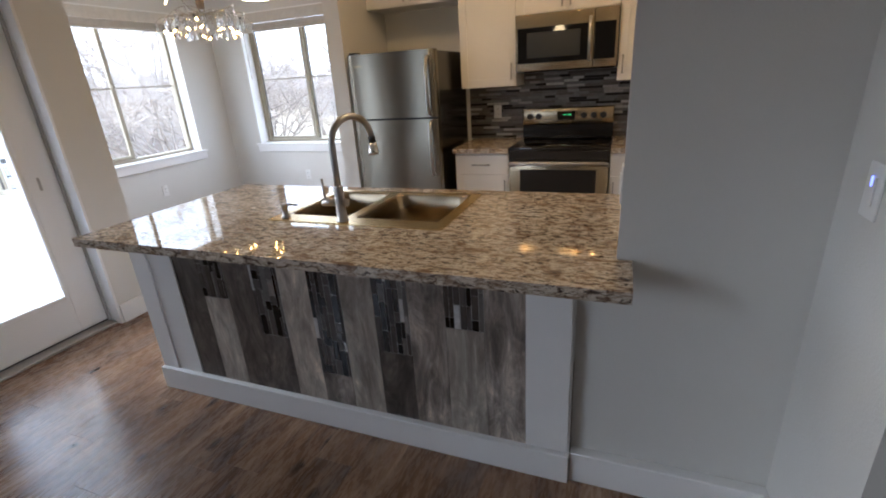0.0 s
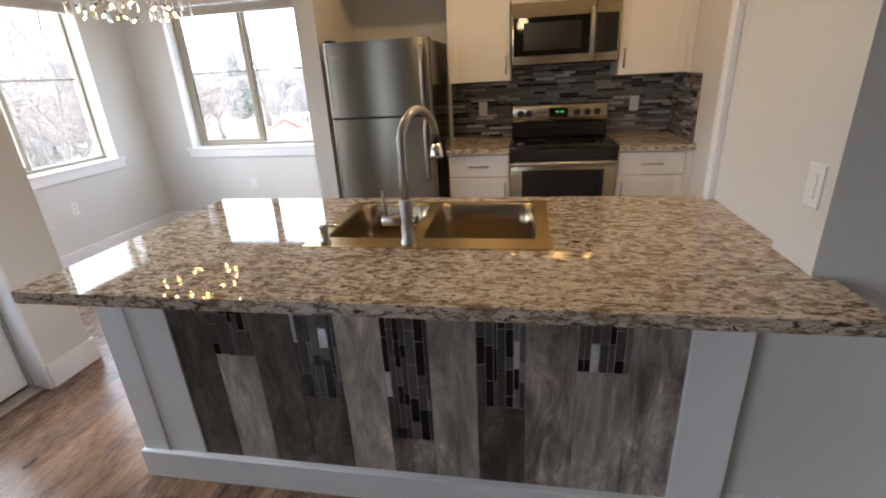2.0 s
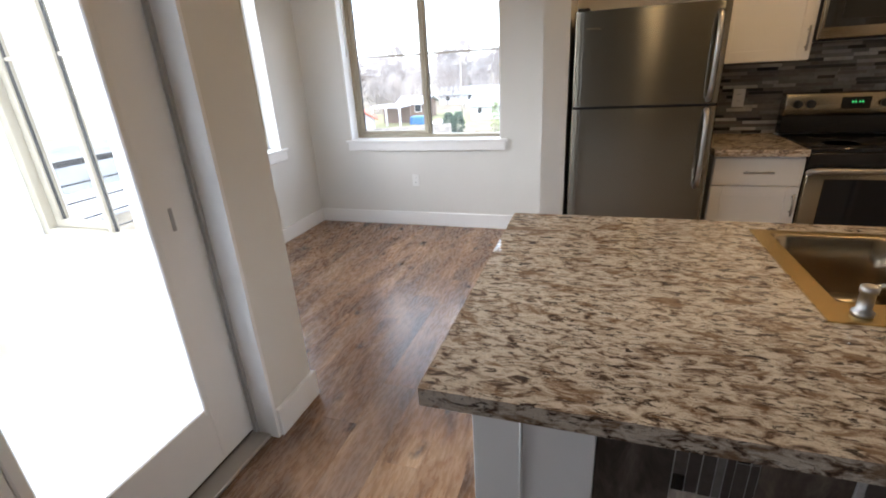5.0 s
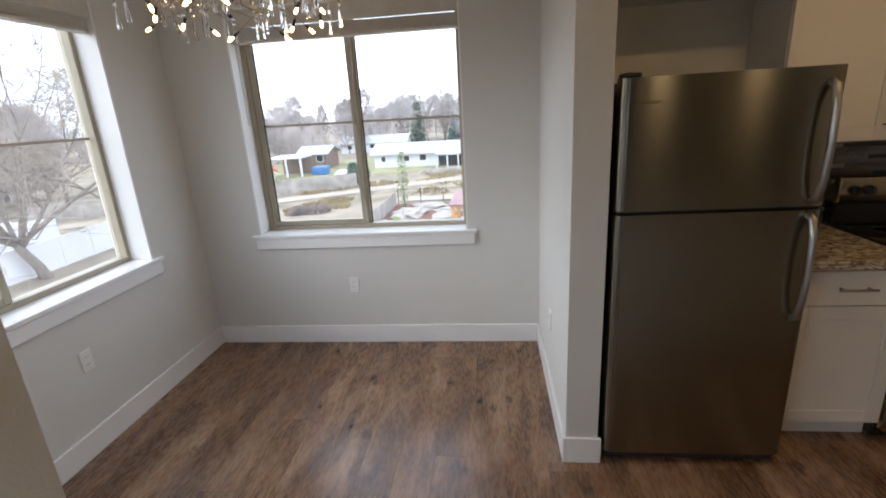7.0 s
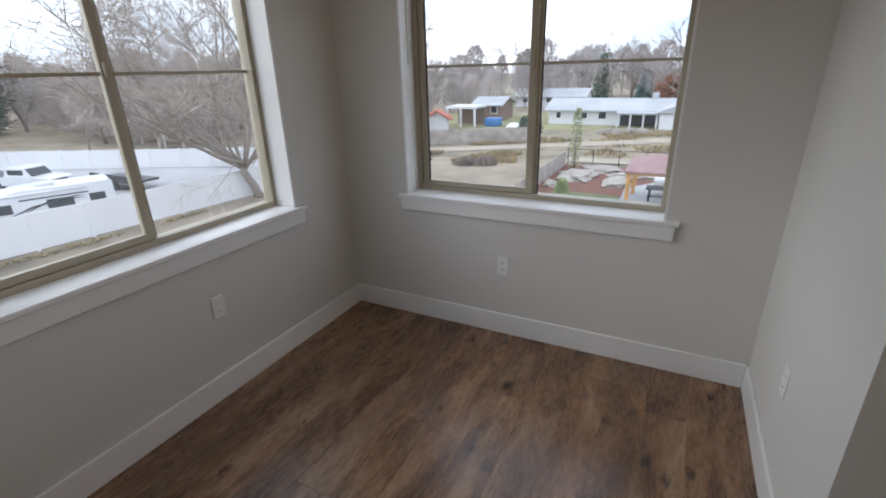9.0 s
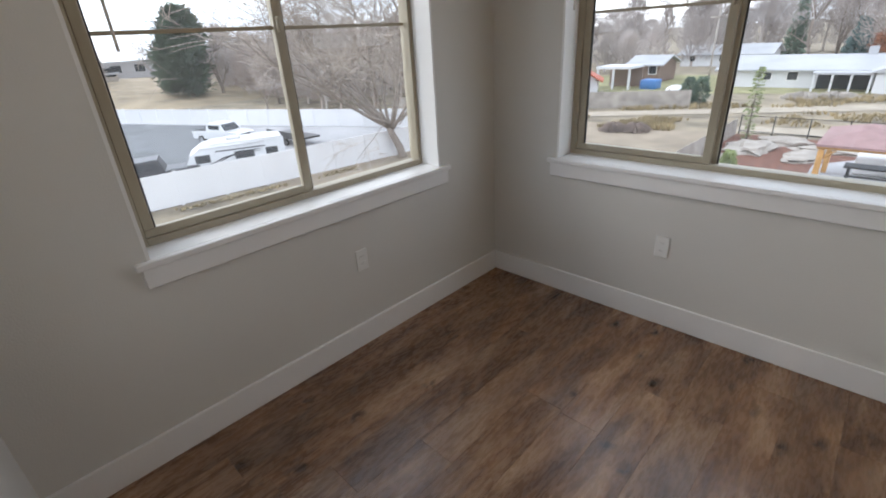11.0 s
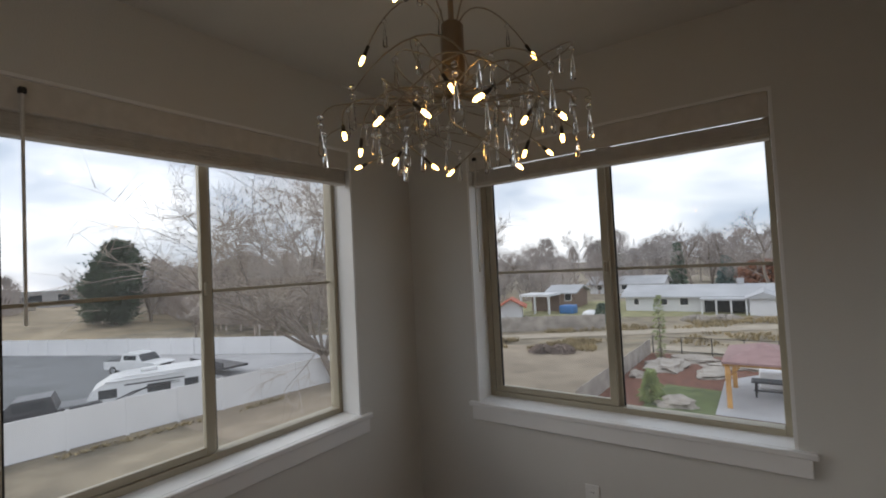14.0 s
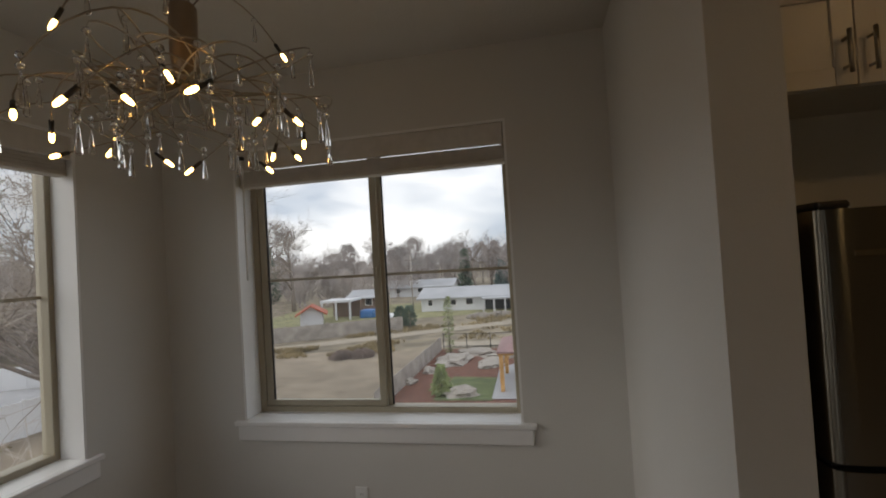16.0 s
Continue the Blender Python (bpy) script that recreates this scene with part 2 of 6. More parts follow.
def granite_stone():
    m = bpy.data.materials.new("granite")
    m.use_nodes = True
    nodes, links, b = nodes_of(m)
    pos = nodes.new("ShaderNodeNewGeometry").outputs["Position"]
    vec = scaled(nodes, links, pos, (27.0, 58.0, 58.0), (0, 0, radians(7)))
    big = noise_node(nodes, links, vec, 1.0, 6, 0.6, 0.9)
    base = ramp_node(nodes, [(0.30, (0.03, 0.02, 0.016)), (0.38, (0.14, 0.095, 0.068)), (0.44, (0.38, 0.305, 0.235)), (0.52, (0.62, 0.54, 0.43)), (0.68, (0.74, 0.67, 0.57))])
    links.new(big, base.inputs["Fac"])
    fleck = noise_node(nodes, links, scaled(nodes, links, pos, (30.0, 85.0, 85.0), (0, 0, radians(-6)), (3.1, 1.7, 0)), 1.0, 5, 0.65, 1.2)
    fk = ramp_node(nodes, [(0.555, (0, 0, 0)), (0.61, (1, 1, 1))])
    links.new(fleck, fk.inputs["Fac"])
    fs = nodes.new("ShaderNodeSeparateColor")
    links.new(fk.outputs["Color"], fs.inputs["Color"])
    c = mix_node(nodes, links, fs.outputs[0], base.outputs["Color"], (0.055, 0.042, 0.036))
    gold = noise_node(nodes, links, scaled(nodes, links, pos, (9.0, 22.0, 22.0), (0, 0, radians(14)), (9.0, 4.0, 0)), 1.0, 6, 0.7, 0.8)
    gr = ramp_node(nodes, [(0.52, (0, 0, 0)), (0.62, (0.85, 0.85, 0.85))])
    links.new(gold, gr.inputs["Fac"])
    gs = nodes.new("ShaderNodeSeparateColor")
    links.new(gr.outputs["Color"], gs.inputs["Color"])
    c = mix_node(nodes, links, gs.outputs[0], c, (0.215, 0.130, 0.072))
    grain = noise_node(nodes, links, pos, 420.0, 2)
    g2 = ramp_node(nodes, [(0.35, (0.72, 0.72, 0.72)), (0.6, (1.05, 1.05, 1.05))])
    links.new(grain, g2.inputs["Fac"])
    c = mix_node(nodes, links, 0.7, c, g2.outputs["Color"], "MULTIPLY")
    links.new(c, b.inputs["Base Color"])
    b.inputs["Roughness"].default_value = 0.04
    b.inputs["Specular IOR Level"].default_value = 0.6
    return m


def brushed_steel(name, color, rough, axis_scale, metal=1.0, aniso=0.5, turn=0.0):
    m = bpy.data.materials.new(name)
    m.use_nodes = True
    nodes, links, b = nodes_of(m)
    pos = nodes.new("ShaderNodeNewGeometry").outputs["Position"]
    n = noise_node(nodes, links, scaled(nodes, links, pos, axis_scale), 1.0, 5, 0.6)
    r = nodes.new("ShaderNodeMapRange")
    r.inputs["To Min"].default_value, r.inputs["To Max"].default_value = rough - 0.015, rough + 0.025
    links.new(n, r.inputs["Value"])
    links.new(r.outputs["Result"], b.inputs["Roughness"])
    smear = noise_node(nodes, links, pos, 2.5, 3)
    c = ramp_node(nodes, [(0.3, tuple(x * 0.9 for x in color)), (0.7, color)])
    links.new(smear, c.inputs["Fac"])
    links.new(c.outputs["Color"], b.inputs["Base Color"])
    b.inputs["Metallic"].default_value = metal
    b.inputs["Anisotropic"].default_value, b.inputs["Anisotropic Rotation"].default_value = aniso, turn
    bp = nodes.new("ShaderNodeBump")
    bp.inputs["Strength"].default_value, bp.inputs["Distance"].default_value = 0.012, 0.0005
    links.new(n, bp.inputs["Height"])
    links.new(bp.outputs["Normal"], b.inputs["Normal"])
    return m


def mosaic_tile(name, stops):
    """Glass, stone and metal strips: colour and gloss by the piece."""
    m = bpy.data.materials.new(name)
    m.use_nodes = True
    nodes, links, b = nodes_of(m)
    info = nodes.new("ShaderNodeObjectInfo")
    col = ramp_node(nodes, stops, constant=True)
    links.new(info.outputs["Random"], col.inputs["Fac"])
    pos = nodes.new("ShaderNodeNewGeometry").outputs["Position"]
    vein = noise_node(nodes, links, pos, 45.0, 5, 0.6, 0.6)
    vr = ramp_node(nodes, [(0.3, (0.75, 0.75, 0.75)), (0.7, (1.2, 1.2, 1.2))])
    links.new(vein, vr.inputs["Fac"])
    links.new(mix_node(nodes, links, 0.8, col.outputs["Color"], vr.outputs["Color"], "MULTIPLY"), b.inputs["Base Color"])
    gl = ramp_node(nodes, [(0.0, (0.08,) * 3), (0.34, (0.4,) * 3), (0.62, (0.12,) * 3), (0.8, (0.45,) * 3)], constant=True)
    links.new(info.outputs["Random"], gl.inputs["Fac"])
    links.new(gl.outputs["Color"], b.inputs["Roughness"])
    mt = ramp_node(nodes, [(0.0, (0.0,) * 3), (0.60, (0.6,) * 3), (0.66, (0.0,) * 3)], constant=True)
    links.new(info.outputs["Random"], mt.inputs["Fac"])
    links.new(mt.outputs["Color"], b.inputs["Metallic"])
    return m


def glass_pane(name, rough=0.0, tint=(1, 1, 1)):
    m = bpy.data.materials.new(name)
    m.use_nodes = True
    nodes, links = m.node_tree.nodes, m.node_tree.links
    nodes.clear()
    out = nodes.new("ShaderNodeOutputMaterial")
    tr, gl, mx, fr = (nodes.new(k) for k in ("ShaderNodeBsdfTransparent", "ShaderNodeBsdfGlossy", "ShaderNodeMixShader", "ShaderNodeFresnel"))
    tr.inputs["Color"].default_value = (*tint, 1)
    gl.inputs["Roughness"].default_value = rough
    fr.inputs["IOR"].default_value = 1.45
    # thin translucent veil in the pane imitates glare haze over the view
    veil = nodes.new("ShaderNodeBsdfTranslucent")
    veiled = nodes.new("ShaderNodeMixShader")
    veiled.inputs["Fac"].default_value = 0.045
    links.new(tr.outputs["BSDF"], veiled.inputs[1])
    links.new(veil.outputs["BSDF"], veiled.inputs[2])
    links.new(fr.outputs["Fac"], mx.inputs["Fac"])
    links.new(veiled.outputs["Shader"], mx.inputs[1])
    links.new(gl.outputs["BSDF"], mx.inputs[2])
    links.new(mx.outputs["Shader"], out.inputs["Surface"])
    return m


def glow(name, color, strength):
    m = bpy.data.materials.new(name)
    m.use_nodes = True
    b = m.node_tree.nodes["Principled BSDF"]
    b.inputs["Base Color"].default_value = (*color, 1)
    b.inputs["Emission Color"].default_value = (*color, 1)
    b.inputs["Emission Strength"].default_value = strength
    return m


WALL = shader("greige_wall_paint", (0.665, 0.655, 0.62), 0.62, bump=0.22, bump_scale=160, vary=0.025, vary_scale=1.3)
# unseen living room walls, coloured dark to dim the refrigerator's reflections
DIMWALL = shader("dimmed_unseen_wall", (0.24, 0.225, 0.20), 0.7, bump=0.2, bump_scale=160, vary=0.03)
CEIL = shader("ceiling_paint", (0.60, 0.58, 0.53), 0.8, bump=0.5, bump_scale=90, vary=0.03)
TRIM = shader("white_trim_paint", (0.83, 0.83, 0.82), 0.32, bump=0.05, bump_scale=40, vary=0.02)
CABINET = shader("white_cabinet_paint", (0.78, 0.76, 0.72), 0.34, bump=0.03, bump_scale=30, vary=0.02)
VINYL = shader("almond_vinyl", (0.40, 0.36, 0.27), 0.42, vary=0.05, vary_scale=8)
GASKET = shader("black_gasket", (0.02, 0.02, 0.02), 0.6)
FLOORWOOD = plank_wood("brown_vinyl_plank", (0.105, 0.056, 0.032), (0.235, 0.132, 0.073), (0.40, 0.265, 0.165), rough=0.25, along=(6.5, 1.3, 6.5), FINE=0.3, grey=(0.15, 0.122, 0.108), smudge=0.7, spec=0.6, detail=5, stops=(0.33, 0.50, 0.68))
GRANITE = granite_stone()
STEEL = brushed_steel("brushed_stainless", (0.255, 0.235, 0.192), 0.26, (6.0, 6.0, 400.0), aniso=0.85, turn=0.25)
STEEL_H = brushed_steel("brushed_stainless_level", (0.42, 0.35, 0.24), 0.24, (6.0, 6.0, 400.0))
# warm lamp reflections are tinted into the steel of bowls and rim
SINKSTEEL = brushed_steel("satin_sink_steel", (0.40, 0.325, 0.225), 0.24, (9.0, 9.0, 9.0))
LITRIM = brushed_steel("warm_lit_sink_rim", (0.66, 0.49, 0.22), 0.26, (12.0, 12.0, 12.0))
NICKEL = brushed_steel("brushed_nickel", (0.46, 0.445, 0.42), 0.36, (60.0, 60.0, 60.0))
CHROME = shader("chrome", (0.8, 0.8, 0.8), 0.08, metal=1.0, vary=0.02)
BLACK = shader("black_enamel", (0.012, 0.012, 0.013), 0.22, vary=0.1)
BLACKMATT = shader("black_plastic", (0.02, 0.02, 0.022), 0.55, vary=0.1)
BLACKGLASS = shader("black_glass", (0.008, 0.008, 0.009), 0.05, vary=0.1)
PLASTIC = shader("white_plastic", (0.80, 0.80, 0.78), 0.35, vary=0.01)
SLOT = shader("dark_slot", (0.03, 0.03, 0.03), 0.6)
LIGHTGROUT = shader("pale_grout", (0.42, 0.41, 0.39), 0.85, bump=0.3)
GROUT = shader("grey_grout", (0.16, 0.15, 0.145), 0.85, bump=0.3)
MOSAIC = mosaic_tile("strip_mosaic", [(0.0, (0.010, 0.010, 0.010)), (0.26, (0.105, 0.095, 0.088)), (0.42, (0.06, 0.05, 0.045)), (0.54, (0.15, 0.14, 0.13)), (0.58, (0.55, 0.54, 0.53)), (0.67, (0.085, 0.075, 0.068)), (0.88, (0.045, 0.042, 0.042))])
MOSAIC_PALE = mosaic_tile("backsplash_mosaic", [(0.0, (0.03, 0.028, 0.028)), (0.18, (0.17, 0.165, 0.16)), (0.36, (0.10, 0.085, 0.075)), (0.50, (0.32, 0.30, 0.28)), (0.66, (0.21, 0.20, 0.20)), (0.82, (0.45, 0.43, 0.40)), (0.90, (0.13, 0.11, 0.10))])
TILE_DARK = plank_wood("dark_weathered_tile", (0.035, 0.028, 0.025), (0.097, 0.081, 0.069), (0.222, 0.189, 0.162), rough=0.42, along=(5.0, 5.0, 1.1), knots=False, grey=(0.05, 0.043, 0.038), blotch=1.0)
TILE_MID = plank_wood("mid_weathered_tile", (0.092, 0.077, 0.068), (0.242, 0.208, 0.181), (0.603, 0.545, 0.484), rough=0.42, along=(6.0, 6.0, 1.0), knots=False, grey=(0.163, 0.150, 0.140), blotch=1.0)
TILE_LIGHT = plank_wood("light_weathered_tile", (0.209, 0.179, 0.150), (0.403, 0.356, 0.307), (0.700, 0.671, 0.584), rough=0.42, along=(5.0, 5.0, 0.9), knots=False, grey=(0.329, 0.305, 0.275), blotch=0.6)
GLASS = glass_pane("window_glass")
BLIND = shader("faux_wood_blind", (0.62, 0.59, 0.54), 0.5, bump=0.15, bump_scale=80, vary=0.06, vary_scale=20)
GILT = brushed_steel("pale_gilt_branch", (0.40, 0.355, 0.285), 0.3, (60.0, 60.0, 60.0))
BRONZE = brushed_steel("aged_bronze", (0.34, 0.275, 0.215), 0.33, (60.0, 60.0, 60.0))
BULB = glow("lit_bulb", (1.0, 0.52, 0.14), 50.0)
SHADE = glow("lit_glass_shade", (1.0, 0.70, 0.36), 11.5)
GREENLED = glow("green_led", (0.1, 0.9, 0.25), 0.3)


def crystal_glass():
    m = bpy.data.materials.new("crystal")
    m.use_nodes = True
    b = m.node_tree.nodes["Principled BSDF"]
    b.inputs["Base Color"].default_value = (0.97, 0.97, 0.97, 1)
    b.inputs["Roughness"].default_value, b.inputs["IOR"].default_value = 0.0, 1.6
    b.inputs["Transmission Weight"].default_value = 1.0
    return m


CRYSTAL = crystal_glass()


# ---- shell of the rooms ----
H = 2.66
XL, YB, YK, XW = -3.10, 4.885, 4.487, -0.703


def wall(name, boxes, label, material=None):
    bm = bmesh.new()
    for b in boxes:
        box(*b, bm=bm)
    return tagged(part(name, bm, material or WALL), label, "wall", kind="structure")


# window openings: along the wall from, to; up from, to
WB = (-2.655, -1.178, 0.836, 2.295)
WS = (2.880, 4.386, 0.836, 2.303)
wall("wall_nook_back", [(XL - 0.24, WB[0], YB, YB + 0.24, -0.1, H + 0.1), (WB[1], XW + 0.143, YB, YB + 0.24, -0.1, H + 0.1),
                        (WB[0], WB[1], YB, YB + 0.24, -0.1, WB[2] - 0.012), (WB[0], WB[1], YB, YB + 0.24, WB[3], H + 0.1)],
     "greige painted dining nook wall around a wide window")
wall("wall_nook_side", [(XL - 0.24, XL, 2.14, WS[0], -0.1, H + 0.1), (XL - 0.24, XL, WS[1], YB, -0.1, H + 0.1),
                        (XL - 0.24, XL, WS[0], WS[1], -0.1, WS[2] - 0.012), (XL - 0.24, XL, WS[0], WS[1], WS[3], H + 0.1)],
     "greige painted side wall of the dining nook with window")
# south window is an addition that lets more sky light into the nook
WN = (-2.75, -1.97, 0.836, 2.295)
wall("wall_nook_south", [(XL, WN[0], 2.14, 2.34, -0.1, H + 0.1), (WN[1], -1.80, 2.14, 2.34, -0.1, H + 0.1), (WN[0], WN[1], 2.14, 2.34, -0.1, WN[2] - 0.012), (WN[0], WN[1], 2.14, 2.34, WN[3], H + 0.1), (-1.80, -1.617, 2.067, 2.34, -0.1, H + 0.1)],
     "greige painted wall stub between patio door and nook")
# opening at y -2.9 to -0.7 is unseen, added to bring in daylight
wall("wall_door_side", [(-1.80, -1.605, 2.0, 2.067, 2.10, H + 0.1), (-1.80, -1.605, 1.09, 2.0, 2.10, H + 0.1), (-1.80, -1.605, -0.7, 1.09, -0.1, H + 0.1), (-1.80, -1.605, -3.6, -2.9, -0.1, H + 0.1), (-1.80, -1.605, -2.9, -0.7, -0.1, 0.95), (-1.80, -1.605, -2.9, -0.7, 2.2, H + 0.1)],
     "greige painted living room wall beside the patio door")
wall("wall_wing", [(XW, XW + 0.143, 3.705, YB, 0, H)], "greige painted wing wall beside the refrigerator")
wall("wall_kitchen_back", [(XW + 0.143, 2.13, YK, YK + 0.15, -0.1, H + 0.1)], "greige kitchen wall behind range and cabinets")
wall("wall_kitchen_side", [(2.005, 2.13, 2.49, YK, -0.1, H + 0.1)], "greige kitchen side wall at the counter's end")
wall("wall_pantry", [(1.63, 2.122, 1.672, 2.49, 0, H), (1.60, 1.63, 1.672, 1.885, 0, H), (1.485, 1.60, 1.672, 1.69, 0, 0.874)], "grey painted partition wall at the peninsula's end")
wall("wall_right", [(2.122, 2.25, 1.215, 1.80, -0.1, H + 0.1), (2.25, 4.4, 1.68, 1.80, -0.1, H + 0.1)], "grey painted short wall with a switch")
# two out-of-view walls close the room, kept dark to limit bounce light
wall("wall_far_right", [(4.3, 4.42, -3.6, 1.68, -0.1, H + 0.1)], "unseen living room wall, darkened to cut reflected light", DIMWALL)
wall("wall_behind", [(-1.80, 4.42, -3.72, -3.6, -0.1, H + 0.1)], "unseen living room end wall, darkened to cut reflected light", DIMWALL)
ceil = box(XL - 0.24, 4.42, 2.067, YB + 0.24, H, H + 0.12)
box(-1.80, 4.42, -3.72, 2.067, H, H + 0.12, bm=ceil)
tagged(part("ceiling", ceil, CEIL), "off-white textured ceiling", "ceiling", kind="structure")
tagged(part("trim_pantry", box(1.603, 1.63, 2.44, 2.494, 0.0, H - 0.002, 0.003), TRIM), "white trim strip at the partition's end", "trim", kind="structure")


def board(name, boxes, label="white painted baseboard with square edge"):
    bm = bmesh.new()
    for b in boxes:
        box(*b, bevel=0.003, bm=bm)
    return tagged(part(name, bm, TRIM), label, "baseboard", kind="structure")


B = 0.135
board("baseboard_nook_back", [(XL + 0.015, XW - 0.015, YB - 0.015, YB, 0.0, B)])
board("baseboard_nook_side", [(XL, XL + 0.015, 2.34, YB, 0.0, B)])
board("baseboard_nook_south", [(XL + 0.015, -1.617, 2.34, 2.355, 0.0, B), (-1.617, -1.595, 2.067, 2.355, 0.0, B)])
board("baseboard_wing", [(XW - 0.015, XW, 3.69, YB - 0.015, 0.0, B), (XW, XW + 0.158, 3.69, 3.705, 0.0, B)])
board("baseboard_right", [(1.486, 2.107, 1.628, 1.672, 0.0, B), (2.107, 2.122, 1.215, 1.672, 0.0, B)])
board("baseboard_living", [(-1.605, -1.59, -0.3, 1.0, 0.0, B)])


# ---- windows ----
def window(name, along, lo, hi, zb, zt, depth_at, sign, label):
    """along 'x' or 'y'; the wall's inner face at depth_at, outside towards sign."""
    w = thing(name, (0, 0, 0), label, "window", kind="structure")

    def bx(a0, a1, d0, d1, z0, z1, bevel=0.003):
        d0, d1 = sorted((depth_at + sign * d0, depth_at + sign * d1))
        return box(a0, a1, d0, d1, z0, z1, bevel) if along == "x" else box(d0, d1, a0, a1, z0, z1, bevel)

    mid = (lo + hi) / 2 + 0.015
    f0, f1 = 0.135, 0.205
    for n, (a0, a1, z0, z1) in {"frame_side": (lo, lo + 0.046, zb, zt), "frame_side_b": (hi - 0.036, hi, zb, zt),
                                "frame_head": (lo + 0.046, hi - 0.036, zt - 0.03, zt), "frame_foot": (lo + 0.046, hi - 0.036, zb, zb + 0.032)}.items():
        part(n.replace("_b", ""), bx(a0, a1, f0, f1, z0, z1), VINYL, w, "tan vinyl frame")
    # fixed sash stile, sliding sash in front of it
    part("meeting_stile", bx(mid - 0.002, mid + 0.022, 0.165, 0.2, zb + 0.032, zt - 0.03), VINYL, w, "tan vinyl stile")
    sash = part("sliding_sash", bx(mid - 0.036, mid + 0.002, 0.14, 0.172, zb + 0.034, zt - 0.032), VINYL, w, "tan vinyl sash")
    part("sash_rail", bx(lo + 0.047, mid - 0.036, 0.142, 0.17, zb + 0.034, zb + 0.066), VINYL, sash)
    part("sash_rail", bx(lo + 0.047, mid - 0.036, 0.142, 0.17, zt - 0.064, zt - 0.032), VINYL, sash)
    part("sash_stile", bx(lo + 0.047, lo + 0.086, 0.142, 0.17, zb + 0.066, zt - 0.064), VINYL, sash)
    part("gasket", bx(mid + 0.022, mid + 0.029, 0.176, 0.186, zb + 0.032, zt - 0.03, 0), GASKET, w)
    part("gasket", bx(lo + 0.086, lo + 0.093, 0.15, 0.16, zb + 0.066, zt - 0.064, 0), GASKET, w)
    part("latch", bx(mid - 0.03, mid - 0.012, 0.122, 0.142, 1.555, 1.615, 0.005), VINYL, w, "small tan sash latch")
    bar = 1.572
    part("muntin", bx(lo + 0.093, mid - 0.036, 0.152, 0.16, bar - 0.007, bar + 0.007, 0), VINYL, w, "thin grille bar")
    part("muntin", bx(mid + 0.029, hi - 0.036, 0.178, 0.186, bar - 0.007, bar + 0.007, 0), VINYL, w, "thin grille bar")
    for a0, a1, d in ((lo + 0.086, mid - 0.036, 0.155), (mid + 0.022, hi - 0.036, 0.181)):
        gb = bmesh.new()
        dd = depth_at + sign * d
        cs = [(a0, zb + 0.033), (a1, zb + 0.033), (a1, zt - 0.031), (a0, zt - 0.031)]
        gf = gb.faces.new([gb.verts.new((a, dd, z) if along == "x" else (dd, a, z)) for a, z in cs])
        gf.normal_update()
        if (gf.normal.y if along == "x" else gf.normal.x) * sign > 0:
            gf.normal_flip()
        g = part("pane", gb, GLASS, w, "clear glass pane")
        g.visible_shadow = False
    # white reveal, stool and apron
    for a0, a1 in ((lo, lo + 0.012), (hi - 0.012, hi)):
        part("jamb", bx(a0, a1, 0.001, 0.134, zb, zt, 0), TRIM, w, "white painted reveal")
    part("jamb", bx(lo + 0.012, hi - 0.012, 0.001, 0.134, zt - 0.012, zt, 0), TRIM, w, "white painted reveal")
    part("sill", bx(lo + 0.001, hi - 0.001, -0.001, 0.215, zb - 0.012, zb + 0.003, 0), TRIM, w, "white painted window stool")
    part("sill_nose", bx(lo - 0.045, hi + 0.06, -0.032, -0.001, zb - 0.022, zb + 0.003, 0.004), TRIM, w, "white painted stool nosing")
    part("apron", bx(lo - 0.028, hi + 0.042, -0.022, -0.0005, zb - 0.098, zb - 0.022, 0.003), TRIM, w, "white painted apron board")
    return w, bx


def blind(along, lo, hi, bx, zt, wand_at, wand_len, label, slit=0.12, gap=0.0):
    b = thing("window_blind", (0, 0, 0), label, "window blind", "raised blinds")
    part("headrail", bx(lo + 0.016, hi - 0.016, 0.03, 0.085, zt - 0.055, zt - 0.014, 0.003), BLIND, b)
    part("valance", bx(lo + 0.013, hi - 0.013, 0.008, 0.022, zt - slit + gap, zt - 0.012, 0.004), BLIND, b, "cream valance board")
    for i in range(13):
        z = zt - slit - i * 0.0052
        part("slat", bx(lo + 0.018 + 0.0015 * (i % 3), hi - 0.018 - 0.001 * (i % 2), 0.03 + 0.002 * ((i * 7) % 3), 0.08 + 0.002 * ((i * 5) % 3), z - 0.0038, z, 0), BLIND, b)
    z = zt - slit - 13 * 0.0052
    part("bottom_rail", bx(lo + 0.017, hi - 0.017, 0.028, 0.084, z - 0.018, z, 0.003), BLIND, b, "cream bottom rail")
    p = bx(wand_at - 0.0045, wand_at + 0.0045, 0.006 - 0.012, 0.006 - 0.003, zt - 0.09 - wand_len, zt - 0.06, 0.002)
    part("tilt_wand", p, BLIND, b, "thin tilt wand")
    part("wand_hook", bx(wand_at - 0.01, wand_at + 0.01, -0.014, 0.008, zt - 0.062, zt - 0.042, 0.003), BLACKMATT, b)
    return b


_, bx_b = window("window_1", "x", WB[0], WB[1], WB[2], WB[3], YB, 1, "tan vinyl sliding window with white stool and apron")
blind("x", WB[0], WB[1], bx_b, WB[3], WB[0] + 0.06, 0.62, "cream faux wood blind raised into a flat stack")
_, bx_s = window("window_2", "y", WS[0], WS[1], WS[2], WS[3], XL, -1, "tan vinyl sliding window overlooking a parking lot")
blind("y", WS[0], WS[1], bx_s, WS[3], WS[0] + 0.12, 0.70, "cream faux wood blind raised above the side window", 0.105, -0.012)
window("window_3", "x", WN[0], WN[1], WN[2], WN[3], 2.34, -1, "added tan vinyl sliding window facing the deck")


